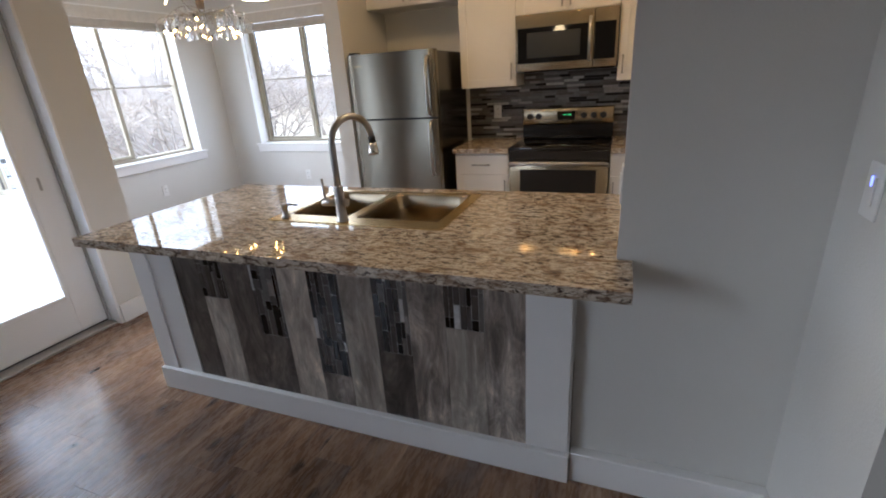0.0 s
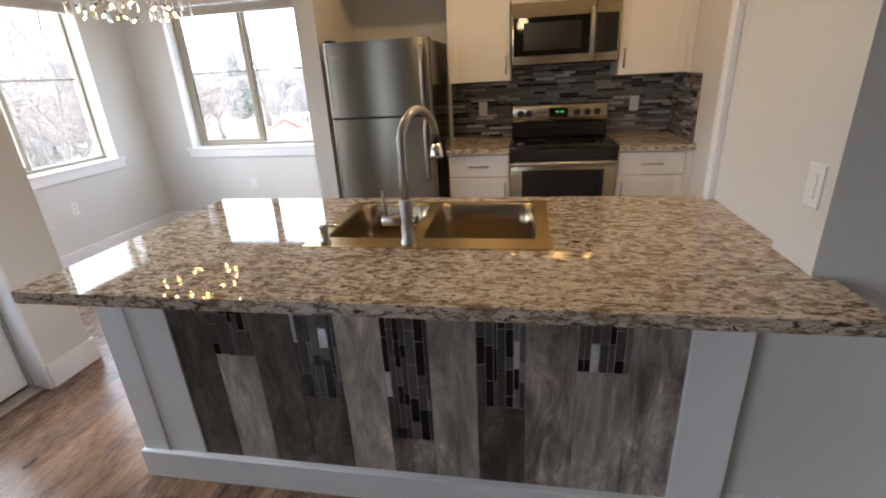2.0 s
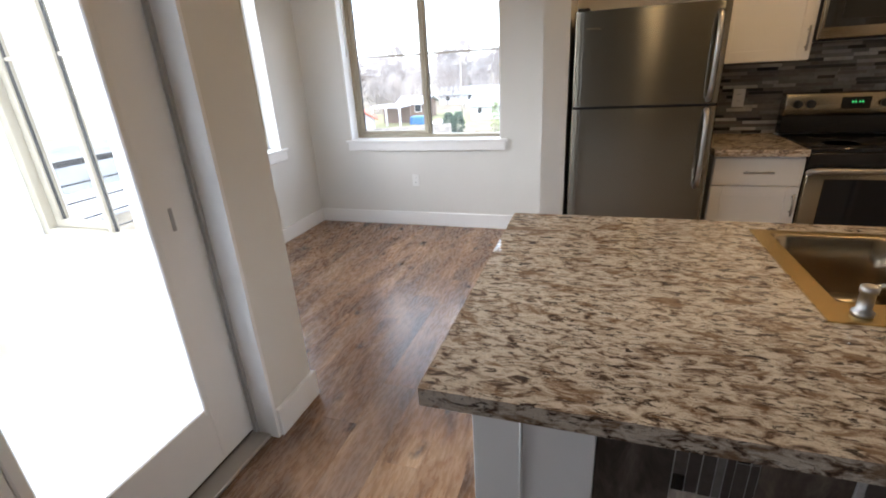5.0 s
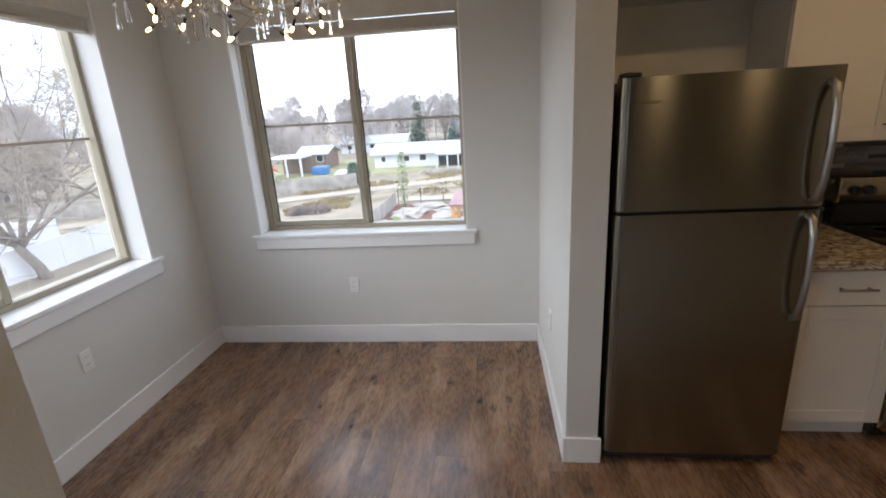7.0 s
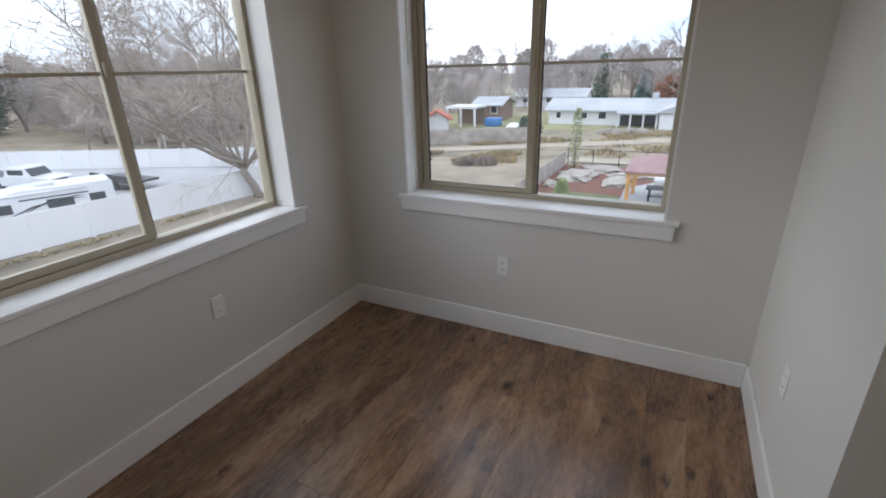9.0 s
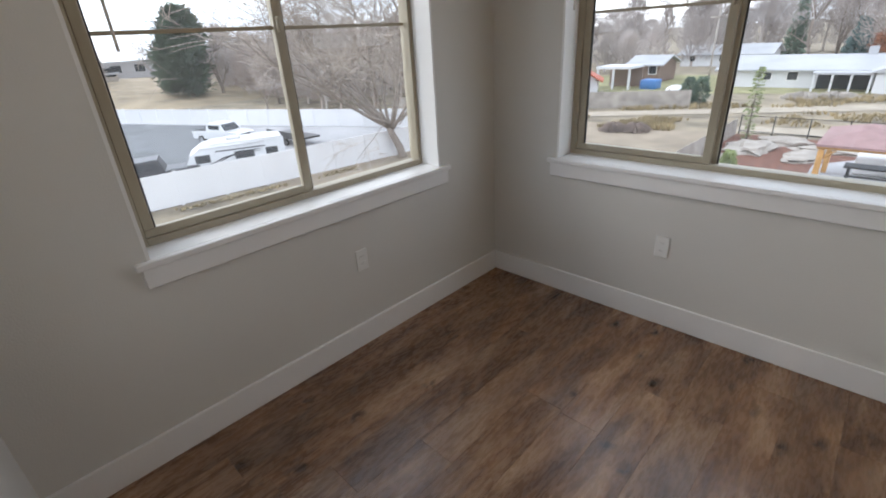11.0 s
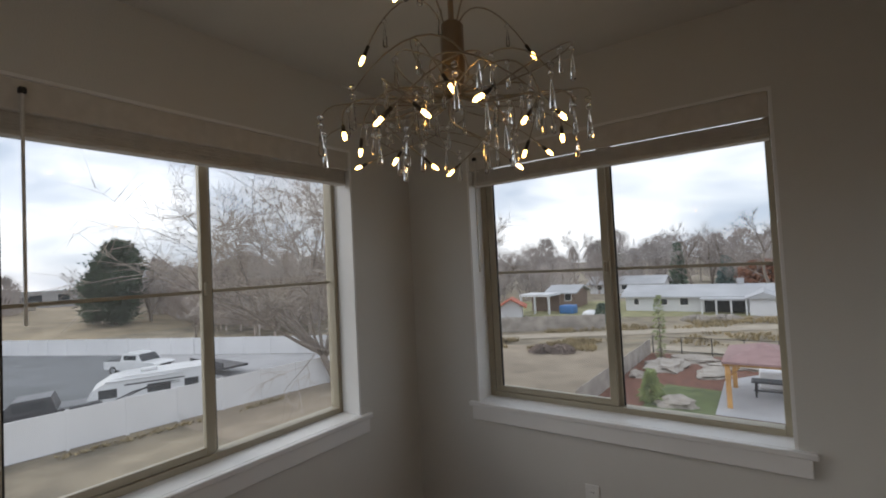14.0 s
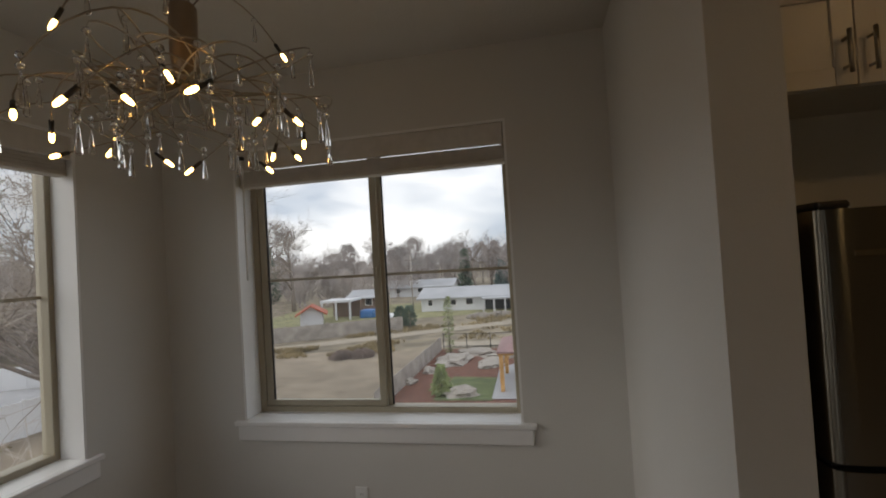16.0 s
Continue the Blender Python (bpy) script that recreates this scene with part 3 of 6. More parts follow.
# ---- outlets and switches ----
def outlet(at, facing, label="white duplex wall outlet plate", sockets=True, name="wall_outlet", w=0.07, h=0.115):
    o = thing(name, (0, 0, 0), label, "outlet" if sockets else "switch", "wall plates")
    part("plate", box(-w / 2, w / 2, -0.006, 0, -h / 2, h / 2, 0.0025), PLASTIC, o)
    if sockets:
        for z in (-0.021, 0.021):
            s = part("socket", box(-0.017, 0.017, -0.0075, -0.006, z - 0.014, z + 0.014, 0.001), PLASTIC, o)
            for x in (-0.006, 0.006):
                part("slot", box(x - 0.001, x + 0.001, -0.0079, -0.0074, z - 0.004, z + 0.005), SLOT, s)
    else:
        part("rocker", box(-0.016, 0.016, -0.010, -0.006, -0.033, 0.033, 0.002), PLASTIC, o)
    o.matrix_world = Matrix.Translation(at) @ pose(0, 0, 0, 0, 0, facing)
    return o


outlet((-2.012, YB, 0.452), 0)
outlet((XL, 3.775, 0.49), -90 + 180)
outlet((XW, 4.28, 0.455), -90, "white wall outlet plate on the wing wall")
outlet((1.60, 1.745, 1.14), -90, "white switch plate on the partition wall", False, "light_switch")
dimmer = outlet((2.122, 1.50, 1.19), -90, "white touch switch with small blue light", False, "light_switch", 0.075, 0.125)
part("indicator", box(-0.004, 0.004, -0.0112, -0.010, 0.012, 0.034), glow("blue_led", (0.2, 0.25, 1.0), 1.2), dimmer)


# ---- patio door ----
DX0, DX1 = -1.775, -1.73
door = thing("door_1", (-1.75, 1.58, 0), "white full-lite patio door, closed, with glass pane", "door", kind="structure")
part("stile", box(DX0, DX1, 1.87, 2.043, 0.03, 2.06, 0.003), TRIM, door)
part("stile", box(DX0, DX1, 1.115, 1.285, 0.03, 2.06, 0.003), TRIM, door)
part("bottom_rail", box(DX0, DX1, 1.285, 1.87, 0.03, 0.275, 0.003), TRIM, door)
part("top_rail", box(DX0, DX1, 1.285, 1.87, 1.93, 2.06, 0.003), TRIM, door)
for nm, b in {"glazing_bead": (DX0 - 0.006, DX1 + 0.008, 1.285, 1.318, 0.275, 1.93), "glazing_bead_b": (DX0 - 0.006, DX1 + 0.008, 1.842, 1.87, 0.275, 1.93),
              "glazing_bead_c": (DX0 - 0.006, DX1 + 0.008, 1.318, 1.842, 0.275, 0.302), "glazing_bead_d": (DX0 - 0.006, DX1 + 0.008, 1.318, 1.842, 1.905, 1.93)}.items():
    part("glazing_bead", box(*b, 0.005), TRIM, door)
pb = bmesh.new()
pb.faces.new([pb.verts.new((-1.752, y, z)) for y, z in ((1.318, 0.302), (1.842, 0.302), (1.842, 1.905), (1.318, 1.905))])
pane = part("pane", pb, GLASS, door, "clear double glazing")
pane.visible_shadow = False
part("bottom_sweep", box(DX0 + 0.004, DX1 - 0.004, 1.117, 2.041, 0.021, 0.03), GASKET, door, "dark rubber sweep")
part("strike", box(-1.7295, -1.727, 1.93, 1.945, 0.98, 1.06, 0.001), NICKEL, door, "nickel latch plate")
frame_1 = thing("door_frame", (-1.7, 1.58, 0), "white painted door jamb with bronze threshold", "door frame", kind="structure")
part("jamb", box(-1.80, -1.607, 2.049, 2.0665, 0.0, 2.10, 0.002), TRIM, frame_1)
part("jamb", box(-1.80, -1.607, 1.0905, 1.108, 0.0, 2.10, 0.002), TRIM, frame_1)
part("head", box(-1.80, -1.607, 1.108, 2.049, 2.068, 2.0995, 0.002), TRIM, frame_1)
part("stop", box(-1.724, -1.708, 2.036, 2.049, 0.022, 2.068), shader("grey_weatherstrip", (0.42, 0.42, 0.42), 0.6), frame_1, "grey weatherstrip")
part("threshold", box(-1.82, -1.645, 1.108, 2.049, 0.0, 0.018, 0.004), shader("threshold_metal", (0.42, 0.39, 0.35), 0.4, metal=0.6), frame_1, "tan metal threshold")
part("casing", box(-1.605, -1.59, 1.0, 1.09, 0.0, 2.16, 0.002), TRIM, frame_1)

# deck outside the door
DECK = shader("pale_deck_coating", (0.5, 0.5, 0.5), 0.7, bump=0.2, bump_scale=30, vary=0.05)
tagged(part("deck", box(-3.6, -1.822, -1.5, 2.138, -0.22, -0.05, 0.004), DECK), "pale grey coated balcony deck", "deck", kind="structure")
tagged(part("exterior_wall", box(-3.34, -1.802, 2.10, 2.138, WN[3], 2.9, bm=box(-3.34, -1.802, 2.10, 2.138, -0.05, WN[2], bm=box(-3.34, WN[0], 2.10, 2.138, WN[2], WN[3], bm=box(WN[1], -1.802, 2.10, 2.138, WN[2], WN[3])))), shader("white_siding", (0.78, 0.78, 0.77), 0.6, vary=0.03)), "white exterior wall beside the deck", "wall", kind="structure")
rail = thing("deck_railing", (-3.55, 0, -0.05), "black metal deck railing with level bars", "railing")
for i in range(4):
    part("post", box(-3.56, -3.52, -1.4 + i * 1.15, -1.36 + i * 1.15, -0.05, 1.0, 0.003), BLACKMATT, rail)
for i in range(8):
    part("bar", cyl((-3.54, -1.4, 0.08 + i * 0.115), (-3.54, 2.09, 0.08 + i * 0.115), 0.006, n=6), BLACKMATT, rail)
part("top_rail", box(-3.57, -3.51, -1.42, 2.09, 1.0, 1.04, 0.004), BLACKMATT, rail)


# ---- peninsula ----
CT = 0.915


def slab(xs, ys, keep, z0, z1, bevel=0.004):
    """A level slab of grid cells that keep(i, j) picks, with eased top edges."""
    bm = bmesh.new()
    lo, hi = {}, {}

    def v(store, i, j, z):
        if (i, j) not in store:
            store[i, j] = bm.verts.new((xs[i], ys[j], z))
        return store[i, j]

    cells = {(i, j) for i in range(len(xs) - 1) for j in range(len(ys) - 1) if keep(i, j)}
    for i, j in cells:
        bm.faces.new([v(hi, *c, z1) for c in ((i, j), (i + 1, j), (i + 1, j + 1), (i, j + 1))])
        bm.faces.new([v(lo, *c, z0) for c in ((i, j), (i, j + 1), (i + 1, j + 1), (i + 1, j))])
        for (di, dj), a, b in (((0, -1), (i, j), (i + 1, j)), ((1, 0), (i + 1, j), (i + 1, j + 1)), ((0, 1), (i + 1, j + 1), (i, j + 1)), ((-1, 0), (i, j + 1), (i, j))):
            if (i + di, j + dj) not in cells:
                bm.faces.new((v(lo, *a, z0), v(lo, *b, z0), v(hi, *b, z1), v(hi, *a, z1)))
    if bevel:
        edges = [e for e in bm.edges if len(e.link_faces) == 2 and e.calc_face_angle() > 1 and e.verts[0].co.z + e.verts[1].co.z > 2 * z0 + 0.001]
        bmesh.ops.bevel(bm, geom=edges, offset=bevel, segments=2, profile=0.5, affect="EDGES")
    return bm


SX0, SX1, SY0, SY1 = 0.086, 0.946, 1.831, 2.405
xs = [-0.668, SX0 + 0.02, SX1 - 0.02, 1.598, 1.628, 1.646]
ys = sorted(set([1.436, 1.670, SY0 + 0.02, 1.887, SY1 - 0.02, 2.438, 2.495]))
hole = lambda i, j: xs[i] >= SX0 and xs[i + 1] <= SX1 and ys[j] >= SY0 and ys[j + 1] <= SY1  # noqa: E731
inside = lambda i, j: xs[i + 1] <= 1.5985 or ys[j + 1] <= 1.671 or (xs[i + 1] <= 1.629 and 1.886 <= ys[j] and ys[j + 1] <= 2.439)  # noqa: E731
top = part("countertop", slab(xs, ys, lambda i, j: inside(i, j) and not hole(i, j), CT - 0.038, CT), GRANITE)
tagged(top, "polished beige and brown speckled granite peninsula countertop", "countertop")

PY = 1.640
pen = thing("kitchen_peninsula", (0.49, 2.0, 0), "white panelled peninsula with grey plank tile and mosaic front", "kitchen peninsula")
cc = box(-0.602, 1.484, PY, PY + 0.02, 0.0, CT - 0.040)
for b in ((-0.602, 1.595, 2.42, 2.44), (-0.602, -0.58, PY + 0.02, 2.42), (1.575, 1.595, 1.70, 2.42)):
    box(*b, 0.0, CT - 0.040, bm=cc)
part("carcase", cc, TRIM, pen)
part("end_panel", box(-0.618, -0.602, 1.70, 2.44, 0.10, CT - 0.040, 0.002), TRIM, pen, "white painted end panel")
part("corner_board", box(-0.622, -0.515, 1.624, PY - 0.001, 0.127, CT - 0.040, 0.002), TRIM, pen)
part("corner_board", box(-0.622, -0.603, PY, 1.70, 0.127, CT - 0.040, 0.002), TRIM, pen)
part("stile", box(-0.509, -0.351, 1.628, PY - 0.001, 0.127, CT - 0.040, 0.002), TRIM, pen)
part("bead", cyl((-0.512, 1.628, 0.127), (-0.512, 1.628, CT - 0.041), 0.005, n=8), TRIM, pen)
part("pilaster", box(1.321, 1.478, 1.622, 1.671, 0.136, CT - 0.040, 0.002), TRIM, pen, "white painted pilaster board")
part("base_board", box(-0.634, 1.484, 1.608, PY - 0.001, 0.0, 0.128, 0.003), TRIM, pen, "white painted base board")
part("base_board", box(-0.634, -0.619, PY, 2.44, 0.0, 0.128, 0.003), TRIM, pen, "white painted base board")
part("tile_backing", box(-0.350, 1.320, PY - 0.003, PY - 0.0005, 0.128, CT - 0.040), LIGHTGROUT, pen)
# eleven columns of plank tile; every other one is capped by strip mosaic
col_w = (1.320 + 0.350) / 11
rng = random.Random(11)
drops = {1: 0.590, 3: 0.434, 5: 0.284, 7: 0.448, 9: 0.602}
tones = [TILE_DARK, TILE_LIGHT, TILE_DARK, TILE_DARK, TILE_LIGHT, TILE_MID, TILE_LIGHT, TILE_DARK, TILE_MID, TILE_LIGHT, TILE_MID]
cube = bpy.data.meshes.new("strip")
cb = box(-0.5, 0.5, -0.5, 0.5, -0.5, 0.5, 0.04)
cb.to_mesh(cube)
cb.free()
cube.materials.append(MOSAIC)


cube_pale = cube.copy()
cube_pale.materials[0] = MOSAIC_PALE


def strip(cx, cy, cz, sx, sy, sz, parent, mesh=None):
    s = new("mosaic_strip", mesh or cube)
    s.parent = parent
    s.location = Vector((cx, cy, cz)) - ORIGIN.get(parent.name, Vector())
    s.scale = (sx, sy, sz)
    return s


for c in range(11):
    x0, x1 = -0.350 + c * col_w + 0.0006, -0.350 + (c + 1) * col_w - 0.0006
    z1 = drops.get(c, CT - 0.0405)
    part("plank_tile", box(x0, x1, 1.6325, PY - 0.0035, 0.1285, z1 - 0.001, 0.0008), tones[c], pen)
    if c in drops:
        part("grout_bed", box(x0, x1, 1.6330, PY - 0.0035, z1, CT - 0.0405), LIGHTGROUT, pen, "pale grout between mosaic strips")
        widths = [rng.choice((0.5, 0.75, 1.05, 1.15)) for k in range(7)]
        unit = (x1 - x0) / sum(widths)
        left = x0
        for k in range(7):
            w = widths[k] * unit
            z = z1 + 0.001
            while z < CT - 0.042:
                ln = rng.choice((0.045, 0.075, 0.1, 0.13, 0.16))
                e = min(z + ln, CT - 0.041)
                if CT - 0.041 - e < 0.02:
                    e = CT - 0.041
                strip(left + w / 2, 1.6345 + rng.uniform(-0.0012, 0.0012), (z + e) / 2, w - 0.0022, 0.0065, e - z - 0.0024, pen)
                z = e
            left += w


# ---- sink ----
def rounded(x0, x1, y0, y1, r, z, n=5):
    pts = []
    for cx, cy, a in ((x1 - r, y1 - r, 0), (x0 + r, y1 - r, 90), (x0 + r, y0 + r, 180), (x1 - r, y0 + r, 270)):
        pts += [(cx + r * math.cos(radians(a + 90 * k / n)), cy + r * math.sin(radians(a + 90 * k / n)), z) for k in range(n + 1)]
    return pts


def loft(loops, cap=True):
    bm = bmesh.new()
    rings = [[bm.verts.new(p) for p in lp] for lp in loops]
    for a, b in zip(rings, rings[1:]):
        k = len(a)
        for i in range(k):
            f = bm.faces.new((a[i], a[(i + 1) % k], b[(i + 1) % k], b[i]))
            f.smooth = True
    if cap:
        bm.faces.new(rings[-1])
    return bm


BOWLS = ((0.134, 0.452), (0.496, 0.896))
sink = thing("kitchen_sink", (0.53, 2.12, CT), "stainless steel double-bowl drop-in sink in granite", "sink")
sxs = [SX0, BOWLS[0][0], BOWLS[0][1], BOWLS[1][0], BOWLS[1][1], SX1]
sys_ = [SY0, 1.926, 2.374, SY1]
part("rim", slab(sxs, sys_, lambda i, j: not (j == 1 and i in (1, 3)), CT + 0.0005, CT + 0.0045, 0.0015), LITRIM, sink, "steel rim with warm reflections in its colour")
for k, (bx0, bx1) in enumerate(BOWLS):
    L = []
    for inset, r, z in ((0.0, 0.002, 0.0045), (0.001, 0.03, 0.0035), (0.006, 0.055, -0.006), (0.012, 0.06, -0.10), (0.018, 0.06, -0.165), (0.032, 0.05, -0.188), (0.06, 0.04, -0.195)):
        L.append(rounded(bx0 + inset, bx1 - inset, 1.926 + inset, 2.374 - inset, r, CT + z))
    bowl = part("bowl", loft(L), SINKSTEEL, sink, "deep satin steel bowl")
    part("drain", lathe([(0.044, 0), (0.044, 0.003), (0.03, 0.002), (0.028, -0.002)], ((bx0 + bx1) / 2, 2.2, CT - 0.1945)), CHROME, bowl, "chrome strainer")

FX, FY = 0.463, 1.874
faucet = thing("faucet", (FX, FY, CT + 0.0045), "brushed nickel gooseneck pull-down kitchen faucet", "faucet")
z0 = CT + 0.0045
part("base", lathe([(0.027, 0), (0.027, 0.005), (0.0225, 0.008), (0.0215, 0.06), (0.0215, 0.150), (0.0205, 0.155), (0.0165, 0.157)], (FX, FY, z0)), NICKEL, faucet)
ux = Vector((0.087, 0.233, 0)).normalized()
R = 0.108
pts = [Vector((FX, FY, z0 + 0.12)), Vector((FX, FY, z0 + 0.22))] + arc(FX + ux.x * R, FY + ux.y * R, z0 + 0.325, R, math.pi, 0.12, 18, ux, (0, 0, 1))
part("spout", tube(pts, 0.0145, 14), NICKEL, faucet)
tip = pts[-1]
part("collar", cyl(tip, tip + Vector((ux.x * 0.004, ux.y * 0.004, -0.03)), 0.0165, n=14), BLACKMATT, faucet, "black rubber collar")
part("spray_head", lathe([(0.018, -0.055), (0.026, -0.05), (0.023, -0.035), (0.0165, 0.0)], tip + Vector((ux.x * 0.004, ux.y * 0.004, -0.03)), 16), CHROME, faucet, "bright spray head")
lever = part("valve", cyl((FX - 0.018, FY, z0 + 0.083), (FX - 0.085, FY - 0.004, z0 + 0.083), 0.0175, n=14), NICKEL, faucet, "side valve body")
part("lever", cyl((FX - 0.072, FY - 0.003, z0 + 0.098), (FX - 0.076, FY - 0.004, z0 + 0.185), 0.0058, 0.0048, n=10), NICKEL, lever, "slim upright lever")
part("valve_cap", cyl((FX + 0.02, FY, z0 + 0.083), (FX + 0.036, FY, z0 + 0.083), 0.0165, n=14), NICKEL, faucet)
soap = thing("soap_dispenser", (0.158, 1.872, z0), "short brushed nickel soap dispenser at the sink", "soap dispenser")
part("body", lathe([(0.02, 0), (0.02, 0.008), (0.0135, 0.012), (0.0135, 0.05), (0.016, 0.052), (0.016, 0.064), (0.008, 0.068)], (0.158, 1.872, z0), 16), NICKEL, soap)
part("spout", tube([(0.158, 1.872, z0 + 0.058), (0.185, 1.888, z0 + 0.06), (0.21, 1.903, z0 + 0.052)], [0.0065, 0.006, 0.005], 10), CHROME, soap, "small curved nozzle")


# ---- kitchen cabinets ----
def pull(at, length, upright, parent):
    d = Vector((0, 0, 1)) if upright else Vector((1, 0, 0))
    a, b = Vector(at) - d * length / 2, Vector(at) + d * length / 2
    bm = cyl(a + Vector((0, -0.03, 0)), b + Vector((0, -0.03, 0)), 0.0058, n=10)
    for q in (a + d * 0.02, b - d * 0.02):
        cyl(q, q + Vector((0, -0.03, 0)), 0.0045, n=8, bm=bm)
    return part("handle", bm, NICKEL, parent, "brushed nickel bar handle")


def shaker(x0, x1, y, z0, z1, parent, name="door", rail=0.062):
    """A framed door or drawer front whose face stands at y."""
    dp = part(name, box(x0 + rail, x1 - rail, y + 0.007, y + 0.019, z0 + rail, z1 - rail), CABINET, parent)
    for n, b in (("stile", (x0, x0 + rail, z0, z1)), ("stile", (x1 - rail, x1, z0, z1)), ("rail", (x0 + rail, x1 - rail, z0, z0 + rail)), ("rail", (x0 + rail, x1 - rail, z1 - rail, z1))):
        part(n, box(b[0], b[1], y, y + 0.019, b[2], b[3], 0.0015), CABINET, dp)
    return dp


def slab_front(x0, x1, y, z0, z1, parent):
    return part("drawer_front", box(x0, x1, y, y + 0.019, z0, z1, 0.002), CABINET, parent)


UY = 4.150
uz0, uz1 = 1.372, 2.36
ul = thing("upper_cabinet", (0.5, 4.3, uz0), "white shaker wall cabinet beside the refrigerator", "cabinet", "wall cabinets")
part("body", box(0.272, 0.742, UY + 0.0195, YK, uz0, uz1, 0.001), CABINET, ul)
d = shaker(0.275, 0.739, UY, uz0 + 0.002, uz1 - 0.002, ul)
pull((0.708, UY, uz0 + 0.115), 0.13, True, d)
um = thing("upper_cabinet", (1.13, 4.3, 1.885), "short white two-door wall cabinet over the microwave", "cabinet", "wall cabinets")
part("body", box(0.744, 1.506, UY + 0.0195, YK, 1.885, uz1, 0.001), CABINET, um)
for x0, x1, hx in ((0.747, 1.1235, 1.095), (1.1265, 1.503, 1.155)):
    d = shaker(x0, x1, UY, 1.887, uz1 - 0.002, um)
    pull((hx, UY, 1.98), 0.13, True, d)
ur = thing("upper_cabinet", (1.75, 4.3, uz0), "white shaker wall cabinet in the kitchen corner", "cabinet", "wall cabinets")
part("body", box(1.508, 2.004, UY + 0.0195, YK, uz0, uz1, 0.001), CABINET, ur)
d = shaker(1.511, 1.955, UY, uz0 + 0.002, uz1 - 0.002, ur)
pull((1.543, UY, uz0 + 0.115), 0.13, True, d)
part("filler", box(1.958, 2.003, UY + 0.004, UY + 0.0195, uz0, uz1), CABINET, ur, "white filler strip")
uf = thing("upper_cabinet", (-0.16, 4.3, 2.05), "short white two-door cabinet above the refrigerator", "cabinet", "wall cabinets")
part("body", box(XW + 0.145, 0.270, UY + 0.0195, YK, 2.05, uz1, 0.001), CABINET, uf)
for x0, x1, hx in ((XW + 0.148, -0.1595, -0.19), (-0.1565, 0.267, -0.127)):
    d = shaker(x0, x1, UY, 2.052, uz1 - 0.002, uf, rail=0.055)
    pull((hx, UY, 2.14), 0.12, True, d)

BY = 3.865
for x0, x1, hx, lab in ((0.285, 0.742, 0.71, "white base cabinet with drawer between refrigerator and range"), (1.508, 1.958, 1.54, "white base cabinet with drawer beside the range")):
    c = thing("base_cabinet", ((x0 + x1) / 2, 4.1, 0), lab, "cabinet", "base cabinets")
    part("body", box(x0, x1, BY + 0.0195, YK, 0.105, CT - 0.04, 0.001), CABINET, c)
    part("toe_kick", box(x0, x1, BY + 0.075, BY + 0.09, 0.0, 0.105), CABINET, c)
    dr = slab_front(x0 + 0.003, x1 - 0.003, BY, 0.705, CT - 0.052, c)
    pull(((x0 + x1) / 2, BY, 0.785), 0.15, False, dr)
    dd = shaker(x0 + 0.003, x1 - 0.003, BY, 0.11, 0.700, c)
    pull((hx, BY, 0.60), 0.13, True, dd)
part("filler_panel", box(1.960, 2.004, BY + 0.006, BY + 0.02, 0.0, CT - 0.04), CABINET).name = "cabinet_filler"
tagged(bpy.data.objects["cabinet_filler"], "white filler strip between base cabinet and wall", "cabinet filler")
for x0, x1 in ((0.275, 0.741), (1.509, 2.004)):
    o = part("countertop", slab([x0, x1], [BY - 0.025, YK - 0.001], lambda i, j: True, CT - 0.038, CT), GRANITE)
    tagged(o, "speckled brown granite counter beside the range", "countertop", "range counters")

# strip mosaic behind the counters
bs = thing("backsplash", (1.1, YK, CT), "grey and brown horizontal strip mosaic backsplash", "backsplash", kind="structure")
part("backing", box(0.24, 1.997, YK - 0.003, YK - 0.0005, CT + 0.001, uz0 + 0.09), GROUT, bs)
bss = thing("backsplash_return", (2.0, 4.2, CT), "grey and brown strip mosaic on the side wall", "backsplash", kind="structure")
part("side_backing", box(2.0015, 2.0045, 3.905, YK - 0.004, CT + 0.001, uz0 - 0.004), GROUT, bss)
rng = random.Random(5)
row_h = 0.0208
z = CT + 0.002
row = 0
while z < uz0 + 0.085:
    x = 0.242 - rng.uniform(0, 0.08)
    while x < 1.994:
        ln = rng.choice((0.09, 0.12, 0.15, 0.2))
        a, b = max(x, 0.242), min(x + ln, 1.994)
        under = (a + b) / 2 < 0.745 or (a + b) / 2 > 1.505
        if b - a > 0.012 and not (under and z + row_h > uz0):
            strip((a + b) / 2, YK - 0.0065 + rng.uniform(-0.001, 0.001), z + row_h / 2, b - a - 0.0018, 0.0065, row_h - 0.0018, bs, cube_pale)
        x += ln
    y = YK - 0.009
    while y > 3.907 and z + row_h < uz0:
        ln = rng.choice((0.06, 0.1, 0.15, 0.2))
        a, b = max(y - ln, 3.907), y
        if b - a > 0.012:
            strip(1.9985 + rng.uniform(-0.001, 0.001), (a + b) / 2, z + row_h / 2, 0.0065, b - a - 0.0018, row_h - 0.0018, bss, cube_pale)
        y -= ln
    z += row_h
    row += 1
outlet((0.503, YK - 0.0095, 1.15), 0, "white outlet plate on mosaic backsplash")
outlet((1.711, YK - 0.0095, 1.15), 0, "white outlet plate on mosaic backsplash")


